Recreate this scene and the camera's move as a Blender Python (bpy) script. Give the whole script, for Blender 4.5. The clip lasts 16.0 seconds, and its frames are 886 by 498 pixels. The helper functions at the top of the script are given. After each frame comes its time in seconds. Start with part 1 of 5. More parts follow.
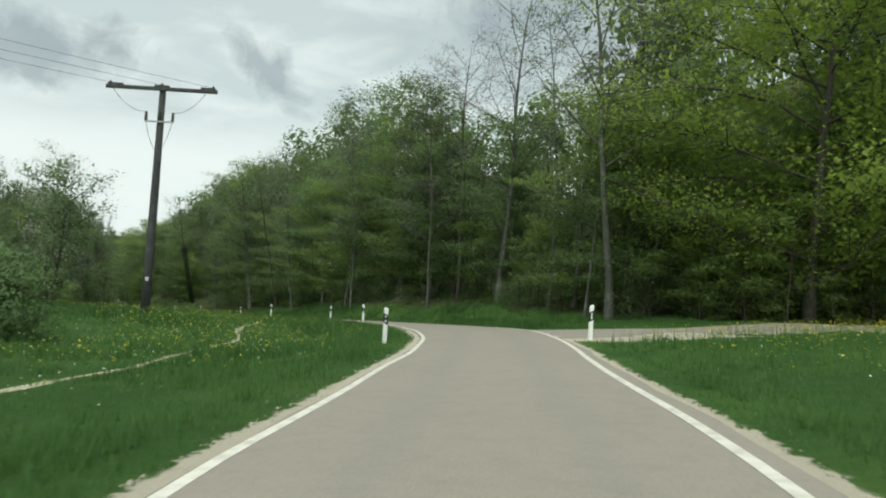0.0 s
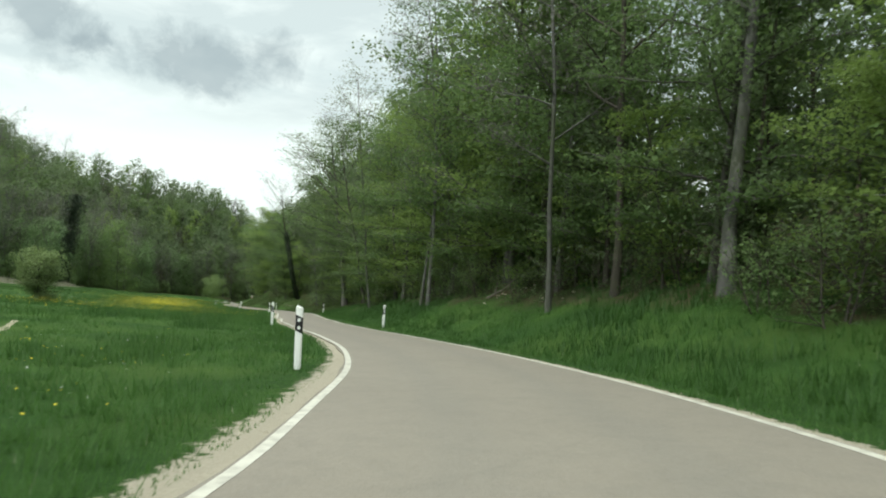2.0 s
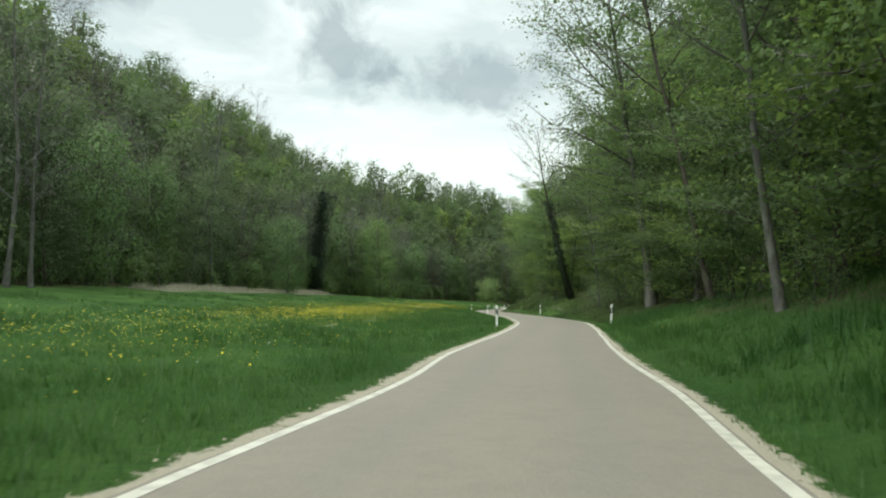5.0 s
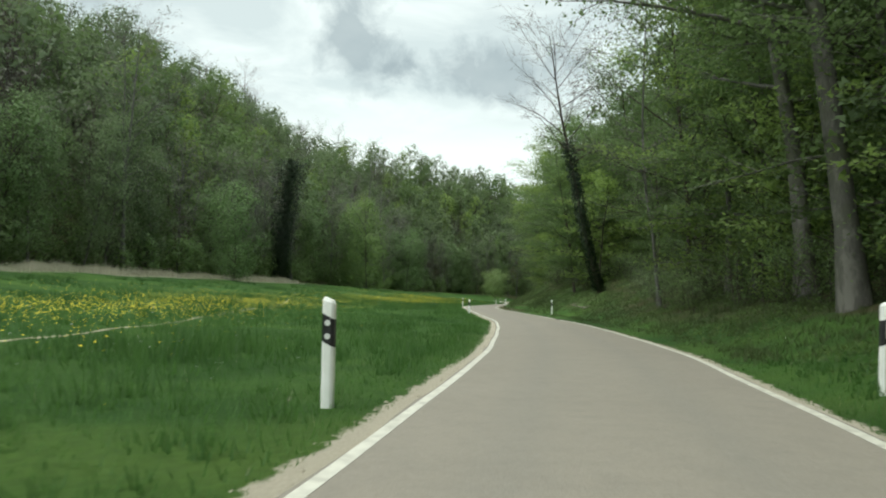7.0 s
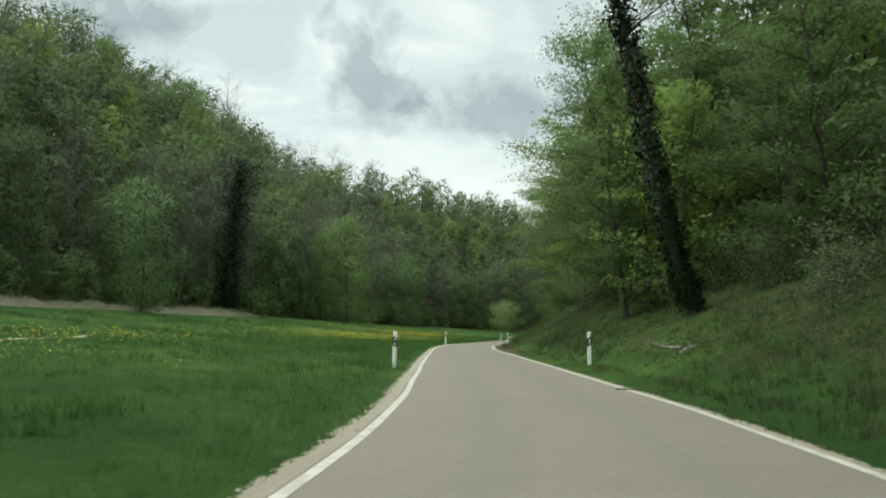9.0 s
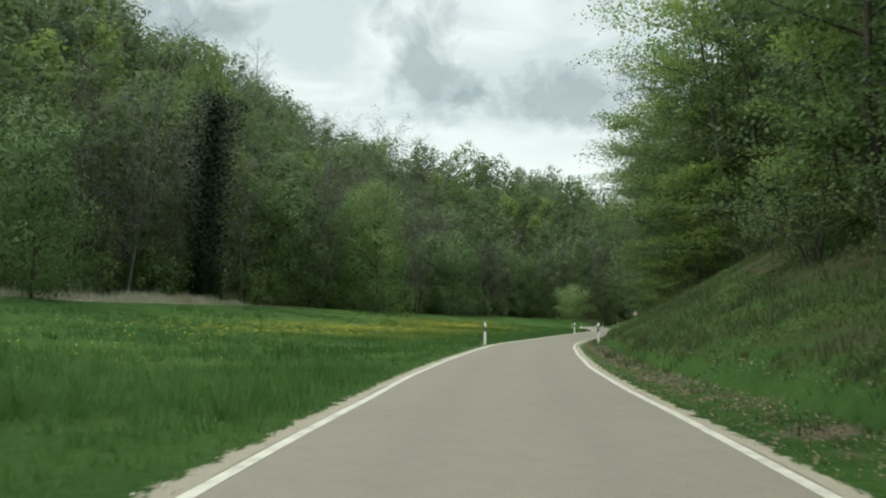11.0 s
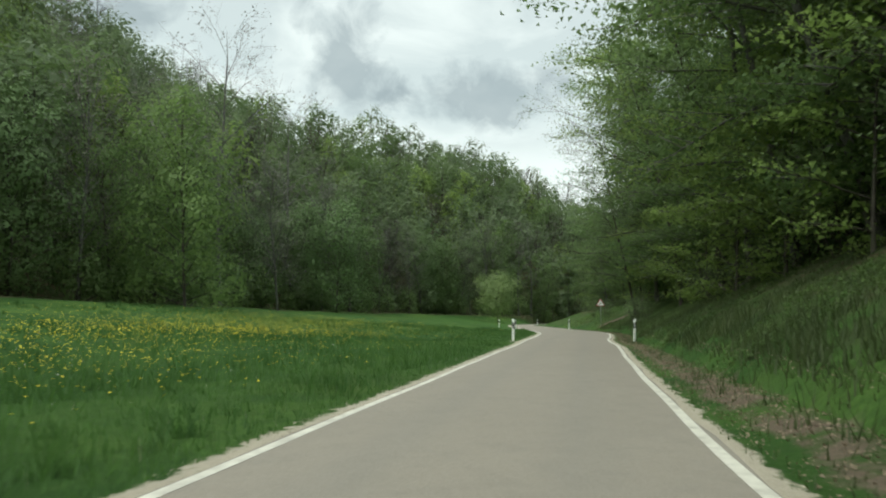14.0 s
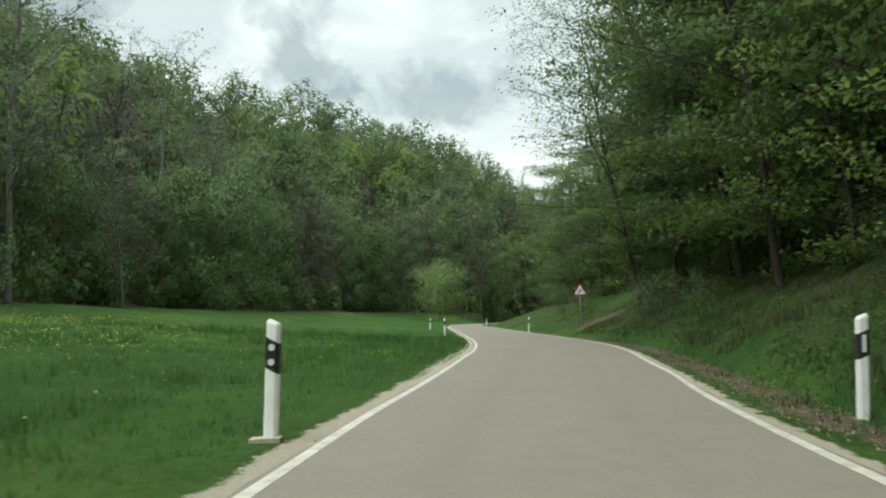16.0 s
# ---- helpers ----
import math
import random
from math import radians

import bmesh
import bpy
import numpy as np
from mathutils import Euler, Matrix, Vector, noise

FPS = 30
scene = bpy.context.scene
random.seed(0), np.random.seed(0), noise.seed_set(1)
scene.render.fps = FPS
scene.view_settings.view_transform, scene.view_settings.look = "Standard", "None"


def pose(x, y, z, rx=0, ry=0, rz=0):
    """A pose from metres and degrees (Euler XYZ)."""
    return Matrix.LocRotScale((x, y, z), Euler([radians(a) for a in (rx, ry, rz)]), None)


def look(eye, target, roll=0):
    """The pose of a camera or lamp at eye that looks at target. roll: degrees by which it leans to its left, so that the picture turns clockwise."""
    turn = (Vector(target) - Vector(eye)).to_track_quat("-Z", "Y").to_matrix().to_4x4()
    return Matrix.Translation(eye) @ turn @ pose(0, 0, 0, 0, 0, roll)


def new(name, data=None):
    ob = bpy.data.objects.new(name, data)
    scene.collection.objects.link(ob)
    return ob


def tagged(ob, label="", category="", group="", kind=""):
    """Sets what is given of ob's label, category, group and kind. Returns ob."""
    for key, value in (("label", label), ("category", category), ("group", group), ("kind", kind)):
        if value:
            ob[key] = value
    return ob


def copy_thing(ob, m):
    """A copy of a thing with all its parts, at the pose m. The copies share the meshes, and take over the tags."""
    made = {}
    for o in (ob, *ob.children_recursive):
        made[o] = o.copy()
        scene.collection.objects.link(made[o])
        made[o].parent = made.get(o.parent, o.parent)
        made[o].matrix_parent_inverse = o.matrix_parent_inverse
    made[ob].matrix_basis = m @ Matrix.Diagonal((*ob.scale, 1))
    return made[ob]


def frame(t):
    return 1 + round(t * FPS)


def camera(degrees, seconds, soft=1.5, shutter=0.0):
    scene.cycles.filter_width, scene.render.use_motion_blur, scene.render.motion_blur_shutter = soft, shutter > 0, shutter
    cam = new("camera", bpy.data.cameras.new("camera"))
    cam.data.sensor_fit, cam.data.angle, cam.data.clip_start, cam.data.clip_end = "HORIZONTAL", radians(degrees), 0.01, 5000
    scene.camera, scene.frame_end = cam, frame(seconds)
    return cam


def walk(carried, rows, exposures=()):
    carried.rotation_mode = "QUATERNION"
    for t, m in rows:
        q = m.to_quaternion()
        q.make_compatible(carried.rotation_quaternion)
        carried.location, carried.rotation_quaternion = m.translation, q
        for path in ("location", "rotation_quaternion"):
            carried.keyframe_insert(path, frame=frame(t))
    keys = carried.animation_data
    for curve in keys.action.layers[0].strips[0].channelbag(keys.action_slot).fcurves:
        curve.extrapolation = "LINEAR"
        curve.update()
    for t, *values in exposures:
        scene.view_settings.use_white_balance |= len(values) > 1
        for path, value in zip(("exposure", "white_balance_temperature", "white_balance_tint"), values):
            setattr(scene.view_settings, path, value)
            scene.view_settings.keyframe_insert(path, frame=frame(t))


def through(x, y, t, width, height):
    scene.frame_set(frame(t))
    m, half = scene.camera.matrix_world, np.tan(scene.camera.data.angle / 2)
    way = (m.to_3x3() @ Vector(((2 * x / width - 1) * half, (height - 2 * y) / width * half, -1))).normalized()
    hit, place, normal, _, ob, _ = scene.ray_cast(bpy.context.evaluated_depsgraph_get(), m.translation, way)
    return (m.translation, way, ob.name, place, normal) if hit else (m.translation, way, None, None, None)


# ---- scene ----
from mathutils.bvhtree import BVHTree

cam = camera(61.0, 16.0, soft=2.0, shutter=0.1)
PATH = [
    (0, (2.746, 3.646, 0.404), (2.449, 5.614, 0.594), 2.5),
    (0.5, (2.411, 11.309, 0.57), (2.057, 13.267, 0.772), 2.8),
    (1, (1.854, 18.569, 0.743), (1.405, 20.505, 0.965), 3.5),
    (1.5, (0.599, 26.167, 1.086), (0.033, 28.076, 1.275), 3.3),
    (2, (-1.021, 33.128, 1.157), (-1.715, 34.996, 1.318), 2.7),
    (2.5, (-3.084, 39.826, 1.132), (-3.937, 41.629, 1.283), 1.8),
    (3, (-5.949, 46.615, 1.217), (-6.967, 48.33, 1.368), 1.6),
    (3.5, (-9.409, 52.998, 1.22), (-10.58, 54.613, 1.361), 0.8),
    (4, (-13.261, 59.096, 1.219), (-14.541, 60.625, 1.367), 0.2),
    (4.2, (-14.847, 61.295, 1.171), (-16.155, 62.801, 1.319), 0.3),
    (6.3, (-33.171, 86.749, 1.045), (-34.521, 88.218, 1.185), 1.4),
    (6.5, (-34.589, 89.245, 1.049), (-35.959, 90.697, 1.183), 1.6),
    (7, (-38.869, 95.342, 1.061), (-40.223, 96.808, 1.187), 1.8),
    (7.5, (-43.617, 102.156, 1.075), (-44.953, 103.638, 1.209), 1.9),
    (8, (-47.816, 108.228, 1.068), (-49.156, 109.705, 1.23), 1.6),
    (8.5, (-52.309, 114.385, 0.996), (-53.661, 115.846, 1.194), 1.2),
    (9, (-56.738, 120.218, 0.91), (-58.115, 121.652, 1.131), 1.3),
    (9.5, (-62.049, 126.758, 0.933), (-63.466, 128.153, 1.147), 0.9),
    (9.7, (-63.875, 128.744, 0.893), (-65.3, 130.13, 1.107), 1.1),
    (11.8, (-86.061, 153.291, 1.019), (-87.574, 154.585, 1.205), -0.1),
    (12, (-88.061, 155.462, 0.899), (-89.563, 156.77, 1.077), 0.3),
    (12.5, (-93.072, 161.291, 0.988), (-94.536, 162.642, 1.165), -0.0),
    (13, (-98.102, 167.258, 0.937), (-99.522, 168.655, 1.119), -0.3),
    (13.5, (-102.929, 173.898, 0.877), (-104.313, 175.33, 1.065), -0.5),
    (14, (-107.383, 180.055, 0.889), (-108.733, 181.519, 1.079), -0.3),
    (14.5, (-111.812, 186.409, 0.886), (-113.127, 187.903, 1.078), -0.2),
    (15, (-115.706, 192.261, 0.913), (-116.993, 193.779, 1.11), -0.1),
    (15.5, (-119.692, 198.336, 0.976), (-120.962, 199.869, 1.166), -0.6),
    (16, (-123.831, 204.417, 0.941), (-125.09, 205.96, 1.126), -0.8),
]
EXPOSURES = [(0, -0.26), (1, -0.2), (2, 0.0), (4, 0.04), (7, 0.0), (8.5, -0.08), (9.5, -0.16), (12.5, -0.08), (14.5, -0.08), (16, 0.04)]
walk(cam, [(t, look(eye, target, roll)) for t, eye, target, roll in PATH], EXPOSURES)

# ---- world and light ----
SUN_AZ, SUN_EL = 162.0, 58.0          # degrees left of +y, above the horizon
sun = new("sun", bpy.data.lights.new("sun", "SUN"))
sun.data.energy, sun.data.angle, sun.data.color = 2.3, radians(40), (0.93, 0.98, 0.9)
sun_way = Vector((-math.sin(radians(SUN_AZ)) * math.cos(radians(SUN_EL)), math.cos(radians(SUN_AZ)) * math.cos(radians(SUN_EL)), math.sin(radians(SUN_EL))))
sun.matrix_world = look(sun_way * 50, (0, 0, 0))


class Nodes:
    """Short hand for a node tree."""

    def __init__(self, tree):
        self.tree = tree
        tree.nodes.clear()

    def add(self, kind, **given):
        node = self.tree.nodes.new(kind)
        for key, value in given.items():
            if key in node.inputs:
                self.put(node.inputs[key], value)
            else:
                setattr(node, key, value)
        return node

    def put(self, socket, value):
        if isinstance(value, bpy.types.NodeSocket):
            self.tree.links.new(value, socket)
        else:
            socket.default_value = value

    def math(self, op, a, b=0.0, clamp=False):
        node = self.tree.nodes.new("ShaderNodeMath")
        node.operation, node.use_clamp = op, clamp
        self.put(node.inputs[0], a)
        self.put(node.inputs[1], b)
        return node.outputs[0]

    def mix(self, f, a, b, blend="MIX"):
        node = self.tree.nodes.new("ShaderNodeMixRGB")
        node.blend_type = blend
        for socket, value in zip(node.inputs, (f, a, b)):
            self.put(socket, value if not isinstance(value, tuple) or len(value) == 4 else (*value, 1))
        return node.outputs[0]

    def noise(self, vector, scale, detail=4.0, rough=0.55, warp=0.0):
        node = self.add("ShaderNodeTexNoise", Scale=scale, Detail=detail, Roughness=rough, Distortion=warp)
        self.put(node.inputs["Vector"], vector)
        return node.outputs["Fac"]

    def ramp(self, f, *stops):
        node = self.tree.nodes.new("ShaderNodeValToRGB")
        self.put(node.inputs[0], f)
        els = node.color_ramp.elements
        while len(els) < len(stops):
            els.new(0.5)
        for el, (at, value) in zip(els, stops):
            el.position = at
            el.color = (*value, 1) if isinstance(value, tuple) else (value, value, value, 1)
        return node.outputs[0]

    def mapped(self, vector, scale=(1, 1, 1), move=(0, 0, 0)):
        node = self.add("ShaderNodeMapping", Location=move, Scale=scale)
        self.put(node.inputs["Vector"], vector)
        return node.outputs[0]


def build_world():
    world = bpy.data.worlds.new("sky")
    scene.world = world
    world.use_nodes = True
    n = Nodes(world.node_tree)
    way = n.add("ShaderNodeTexCoord").outputs["Generated"]
    sky = n.add("ShaderNodeTexSky", sky_type="NISHITA", sun_disc=False, sun_elevation=radians(SUN_EL), sun_rotation=radians(-SUN_AZ))
    blue = n.mix(1.0, sky.outputs[0], (0.1, 0.1, 0.1), "MULTIPLY")
    parts = n.add("ShaderNodeSeparateXYZ")
    n.put(parts.inputs[0], way)
    up = n.math("ADD", n.math("MAXIMUM", parts.outputs[2], 0.0), 0.16)
    flat = n.add("ShaderNodeCombineXYZ")
    n.put(flat.inputs[0], n.math("DIVIDE", parts.outputs[0], up))
    n.put(flat.inputs[1], n.math("DIVIDE", parts.outputs[1], up))
    cover = n.noise(n.mapped(flat.outputs[0], move=(3.1, 7.7, 0.0)), 1.15, 7.0, 0.55, 0.3)
    fine = n.noise(n.mapped(flat.outputs[0], move=(9.0, 2.0, 4.0)), 3.0, 6.0, 0.55, 0.4)
    grey = n.ramp(parts.outputs[2], (0.0, (0.98, 1.08, 1.02)), (0.19, (0.98, 1.08, 1.03)), (0.27, (0.69, 0.81, 0.8)), (0.48, (0.68, 0.78, 0.77)), (0.7, (1.02, 1.12, 1.08)), (1.0, (1.48, 1.6, 1.54)))
    white = n.ramp(fine, (0.44, 0.0), (0.64, 0.8))
    grey = n.mix(n.math("MULTIPLY", white, n.ramp(parts.outputs[2], (0.5, 1.0), (0.62, 0.0))), grey, (0.95, 1.06, 1.02))
    dark = n.math("MULTIPLY", n.ramp(cover, (0.5, 0.0), (0.66, 1.0)), n.ramp(parts.outputs[2], (0.2, 0.0), (0.3, 1.0), (0.55, 1.0), (0.7, 0.0)))
    grey = n.mix(n.math("MULTIPLY", dark, 0.6), grey, (0.40, 0.49, 0.505))
    # Three heavier clouds low over the valley: heading, height, half width and half height in degrees, and slant.
    ragged = n.noise(way, 16.0, 6.0, 0.6, 0.4)
    for yaw, tall, wide, high, slant in ((50.0, 19.6, 3.6, 4.6, -0.5), (38.0, 17.0, 8.0, 2.6, 0.05), (22.5, 17.5, 3.4, 2.2, -0.6), (70.0, 21.0, 7.0, 2.4, 0.1), (3.0, 23.0, 9.0, 3.0, 0.0)):
        c, sn = math.cos(radians(yaw)), math.sin(radians(yaw))
        across = n.math("ADD", n.math("MULTIPLY", parts.outputs[0], c), n.math("MULTIPLY", parts.outputs[1], sn))
        ahead = n.math("SUBTRACT", n.math("MULTIPLY", parts.outputs[1], c), n.math("MULTIPLY", parts.outputs[0], sn))
        lift = n.math("SUBTRACT", parts.outputs[2], n.math("ADD", math.sin(radians(tall)), n.math("MULTIPLY", across, slant)))
        u = n.math("DIVIDE", across, math.sin(radians(wide)))
        v = n.math("DIVIDE", lift, math.sin(radians(high)))
        far = n.math("SQRT", n.math("ADD", n.math("MULTIPLY", u, u), n.math("MULTIPLY", v, v)))
        far = n.math("ADD", far, n.math("MULTIPLY", n.math("SUBTRACT", ragged, 0.5), 2.6))
        inside = n.math("MULTIPLY", n.ramp(far, (0.3, 1.0), (1.0, 0.0)), n.ramp(ahead, (0.0, 0.0), (0.2, 1.0)))
        grey = n.mix(n.math("MULTIPLY", inside, 0.72), grey, (0.35, 0.435, 0.455))
    final = n.mix(1.0, n.mix(0.93, blue, grey), (1.1, 1.1, 1.1), "MULTIPLY")
    back = n.add("ShaderNodeBackground", Color=final, Strength=1.0)
    out = n.add("ShaderNodeOutputWorld")
    n.put(out.inputs[0], back.outputs[0])


build_world()


# ---- materials ----
def material(name, rough=0.8):
    mat = bpy.data.materials.new(name)
    mat.use_nodes = True
    n = Nodes(mat.node_tree)
    bsdf = n.add("ShaderNodeBsdfPrincipled", Roughness=rough)
    out = n.add("ShaderNodeOutputMaterial")
    n.put(out.inputs[0], bsdf.outputs[0])
    return mat, n, bsdf, n.add("ShaderNodeNewGeometry").outputs["Position"]


def bump(n, bsdf, height, strength, distance):
    node = n.add("ShaderNodeBump", Strength=strength, Distance=distance, Height=height)
    n.put(bsdf.inputs["Normal"], node.outputs[0])


def leaf_material(name, dark, light, through=0.35, vary=0.6):
    """Leaves: a colour for each, and some light let through."""
    mat, n, bsdf, at = material(name, 0.55)
    geo = n.add("ShaderNodeNewGeometry").outputs["Random Per Island"]
    body = n.add("ShaderNodeObjectInfo").outputs["Random"]
    f = n.math("ADD", n.math("MULTIPLY", geo, 0.3), n.math("MULTIPLY", n.ramp(n.noise(at, 0.3, 4), (0.3, 0.0), (0.7, 1.0)), 0.7))
    colour = n.mix(f, dark, light)
    colour = n.mix(n.math("MULTIPLY", body, vary), colour, tuple(0.36 * c + 0.28 * e + 0.36 * d for c, e, d in zip(dark, light, (0.12, 0.125, 0.06))))
    tone = n.add("ShaderNodeAttribute", attribute_name="tone").outputs["Fac"]
    colour = n.mix(n.math("MULTIPLY", tone, 0.75), colour, n.mix(0.6, (0.03, 0.04, 0.022), dark))
    n.put(bsdf.inputs["Base Color"], colour)
    bsdf.inputs["Specular IOR Level"].default_value = 0.25
    glow = n.add("ShaderNodeBsdfTranslucent", Color=n.mix(0.22, colour, tuple(min(0.8, 1.7 * c) for c in light)))
    both = n.add("ShaderNodeMixShader", Fac=through)
    n.put(both.inputs[1], bsdf.outputs[0])
    n.put(both.inputs[2], glow.outputs[0])
    out = [x for x in n.tree.nodes if x.type == "OUTPUT_MATERIAL"][0]
    n.put(out.inputs[0], both.outputs[0])
    return mat


def bark_material(name, dark, light, moss=0.3):
    mat, n, bsdf, at = material(name, 0.9)
    grain = n.noise(n.mapped(at, scale=(6, 6, 1.2)), 3.0, 6, 0.65)
    patch = n.noise(at, 0.9, 4)
    colour = n.mix(grain, dark, light)
    colour = n.mix(n.math("MULTIPLY", n.ramp(patch, (0.48, 0.0), (0.66, 1.0)), moss), colour, (0.07, 0.085, 0.03))
    lichen = n.ramp(n.noise(n.mapped(at, scale=(1, 1, 0.45)), 3.4, 5, 0.6, 0.4), (0.52, 0.0), (0.62, 1.0))
    colour = n.mix(n.math("MULTIPLY", lichen, 0.55), colour, tuple(min(0.5, 1.35 * c) for c in light))
    n.put(bsdf.inputs["Base Color"], colour)
    bump(n, bsdf, grain, 0.6, 0.03)
    return mat


def plain_material(name, colour, rough=0.5, dirt=(0.2, 0.2, 0.18), amount=0.25, scale=4.0, metal=0.0):
    mat, n, bsdf, at = material(name, rough)
    f = n.math("MULTIPLY", n.ramp(n.noise(at, scale, 6, 0.6), (0.42, 0.0), (0.75, 1.0)), amount)
    n.put(bsdf.inputs["Base Color"], n.mix(f, colour, dirt))
    bsdf.inputs["Metallic"].default_value = metal
    return mat


def asphalt_material():
    mat, n, bsdf, at = material("asphalt", 0.85)
    chips = n.add("ShaderNodeTexVoronoi", Scale=75.0)
    n.put(chips.inputs["Vector"], at)
    broad = n.noise(at, 0.35, 5, 0.6)
    mid = n.noise(at, 3.5, 5, 0.6)
    fine = n.noise(at, 60.0, 3, 0.7)
    colour = n.mix(broad, (0.24, 0.209, 0.166), (0.316, 0.276, 0.22))
    colour = n.mix(n.math("MULTIPLY", n.ramp(mid, (0.45, 0.0), (0.7, 1.0)), 0.35), colour, (0.185, 0.172, 0.142))
    # Worn wheel tracks, tar spots and a few fine cracks.
    track = n.add("ShaderNodeAttribute", attribute_name="track").outputs["Fac"]
    colour = n.mix(n.math("MULTIPLY", track, 0.28), colour, (0.19, 0.182, 0.16))
    spots = n.noise(at, 1.7, 3, 0.5, 0.2)
    colour = n.mix(n.math("MULTIPLY", n.ramp(spots, (0.7, 0.0), (0.78, 1.0)), 0.3), colour, (0.12, 0.115, 0.1))
    cells = n.add("ShaderNodeTexVoronoi", feature="DISTANCE_TO_EDGE", Scale=0.22)
    n.put(cells.inputs["Vector"], n.mix(0.12, at, n.add("ShaderNodeTexNoise", Scale=1.3, Detail=4.0).outputs["Color"]))
    crack = n.math("MULTIPLY", n.ramp(cells.outputs["Distance"], (0.0, 1.0), (0.006, 0.0)), n.ramp(broad, (0.5, 0.0), (0.62, 0.12)))
    colour = n.mix(crack, colour, (0.09, 0.085, 0.075))
    colour = n.mix(n.math("MULTIPLY", fine, 0.5), colour, n.mix(chips.outputs["Color"], (0.1, 0.095, 0.085), (0.34, 0.325, 0.285)))
    n.put(bsdf.inputs["Base Color"], colour)
    bump(n, bsdf, chips.outputs["Distance"], 0.5, 0.006)
    return mat


def ground_material():
    mat, n, bsdf, at = material("meadow_ground", 0.95)
    broad = n.noise(at, 0.06, 5, 0.6)
    mid = n.noise(at, 0.5, 6, 0.65)
    fine = n.noise(n.mapped(at, scale=(1, 1, 0.4)), 9.0, 6, 0.8)
    green = n.mix(n.ramp(broad, (0.35, 0.0), (0.65, 1.0)), (0.03, 0.085, 0.016), (0.092, 0.175, 0.033))
    green = n.mix(n.math("MULTIPLY", n.ramp(mid, (0.4, 0.0), (0.7, 1.0)), 0.5), green, (0.046, 0.122, 0.025))
    green = n.mix(n.math("MULTIPLY", n.ramp(fine, (0.35, 1.0), (0.6, 0.0)), 0.75), green, (0.02, 0.056, 0.012))
    tall = n.noise(n.mapped(at, scale=(1.0, 1.0, 0.2)), 0.22, 5, 0.62, 0.6)
    green = n.mix(n.math("MULTIPLY", n.ramp(tall, (0.46, 0.0), (0.58, 1.0)), 0.65), green, (0.022, 0.066, 0.013))
    green = n.mix(n.math("MULTIPLY", n.ramp(n.noise(at, 0.13, 4, 0.6), (0.52, 0.0), (0.68, 1.0)), 0.4), green, (0.105, 0.165, 0.034))
    green = n.mix(n.math("MULTIPLY", n.ramp(n.noise(at, 3.2, 5, 0.7), (0.52, 0.0), (0.68, 1.0)), 0.45), green, (0.072, 0.132, 0.033))
    litter = n.mix(n.noise(at, 5.0, 6, 0.7), (0.045, 0.033, 0.02), (0.14, 0.10, 0.062))
    herb = n.mix(n.ramp(n.noise(at, 0.9, 5, 0.65), (0.36, 0.0), (0.6, 0.9)), litter, (0.046, 0.085, 0.024))
    wood = n.add("ShaderNodeAttribute", attribute_name="wood").outputs["Fac"]
    earth = n.add("ShaderNodeAttribute", attribute_name="earth").outputs["Fac"]
    edge = n.math("ADD", wood, n.math("MULTIPLY", n.math("SUBTRACT", mid, 0.5), 0.8))
    colour = n.mix(n.ramp(edge, (0.35, 0.0), (0.6, 1.0)), green, herb)
    fallen = n.add("ShaderNodeAttribute", attribute_name="litter").outputs["Fac"]
    fall = n.math("ADD", fallen, n.math("MULTIPLY", n.math("SUBTRACT", n.noise(at, 1.4, 6, 0.7), 0.5), 1.2))
    fall = n.math("MULTIPLY", n.ramp(fall, (0.4, 0.0), (0.6, 1.0)), n.ramp(fallen, (0.02, 0.0), (0.2, 1.0)))
    brown = n.mix(n.noise(at, 22.0, 5, 0.7), (0.06, 0.047, 0.033), (0.25, 0.195, 0.14))
    colour = n.mix(fall, colour, brown)
    gravel = n.mix(n.noise(at, 40.0, 4, 0.7), (0.3, 0.265, 0.2), (0.68, 0.62, 0.49))
    bare = n.math("ADD", earth, n.math("MULTIPLY", n.math("SUBTRACT", n.noise(at, 2.6, 6, 0.75), 0.5), 1.9))
    bare = n.math("MULTIPLY", n.ramp(bare, (0.42, 0.0), (0.58, 1.0)), n.ramp(earth, (0.02, 0.0), (0.15, 1.0)))
    colour = n.mix(bare, colour, gravel)
    n.put(bsdf.inputs["Base Color"], colour)
    bsdf.inputs["Specular IOR Level"].default_value = 0.15
    bump(n, bsdf, n.math("ADD", fine, mid), 0.7, 0.12)
    return mat


ASPHALT, GROUND = asphalt_material(), ground_material()
PAINT = plain_material("road_paint", (0.66, 0.64, 0.55), 0.6, (0.27, 0.25, 0.21), 0.7, 5.0)
WHITE = plain_material("white_plastic", (0.9, 0.91, 0.88), 0.4, (0.5, 0.52, 0.44), 0.22, 6.0)
BLACK = plain_material("black_foil", (0.012, 0.012, 0.014), 0.45, (0.06, 0.06, 0.055), 0.4, 9.0)
REFLECTOR = plain_material("reflector", (0.75, 0.76, 0.74), 0.2, (0.4, 0.4, 0.4), 0.2, 20.0)
RED = plain_material("red_foil", (0.42, 0.03, 0.025), 0.45, (0.2, 0.08, 0.07), 0.4, 8.0)
STEEL = plain_material("galvanised_steel", (0.42, 0.43, 0.44), 0.45, (0.25, 0.25, 0.24), 0.5, 8.0, 0.8)
CREO = bark_material("creosoted_timber", (0.03, 0.032, 0.034), (0.085, 0.085, 0.085), 0.1)
PORCELAIN = plain_material("brown_porcelain", (0.05, 0.03, 0.022), 0.25, (0.1, 0.08, 0.07), 0.3, 12.0)
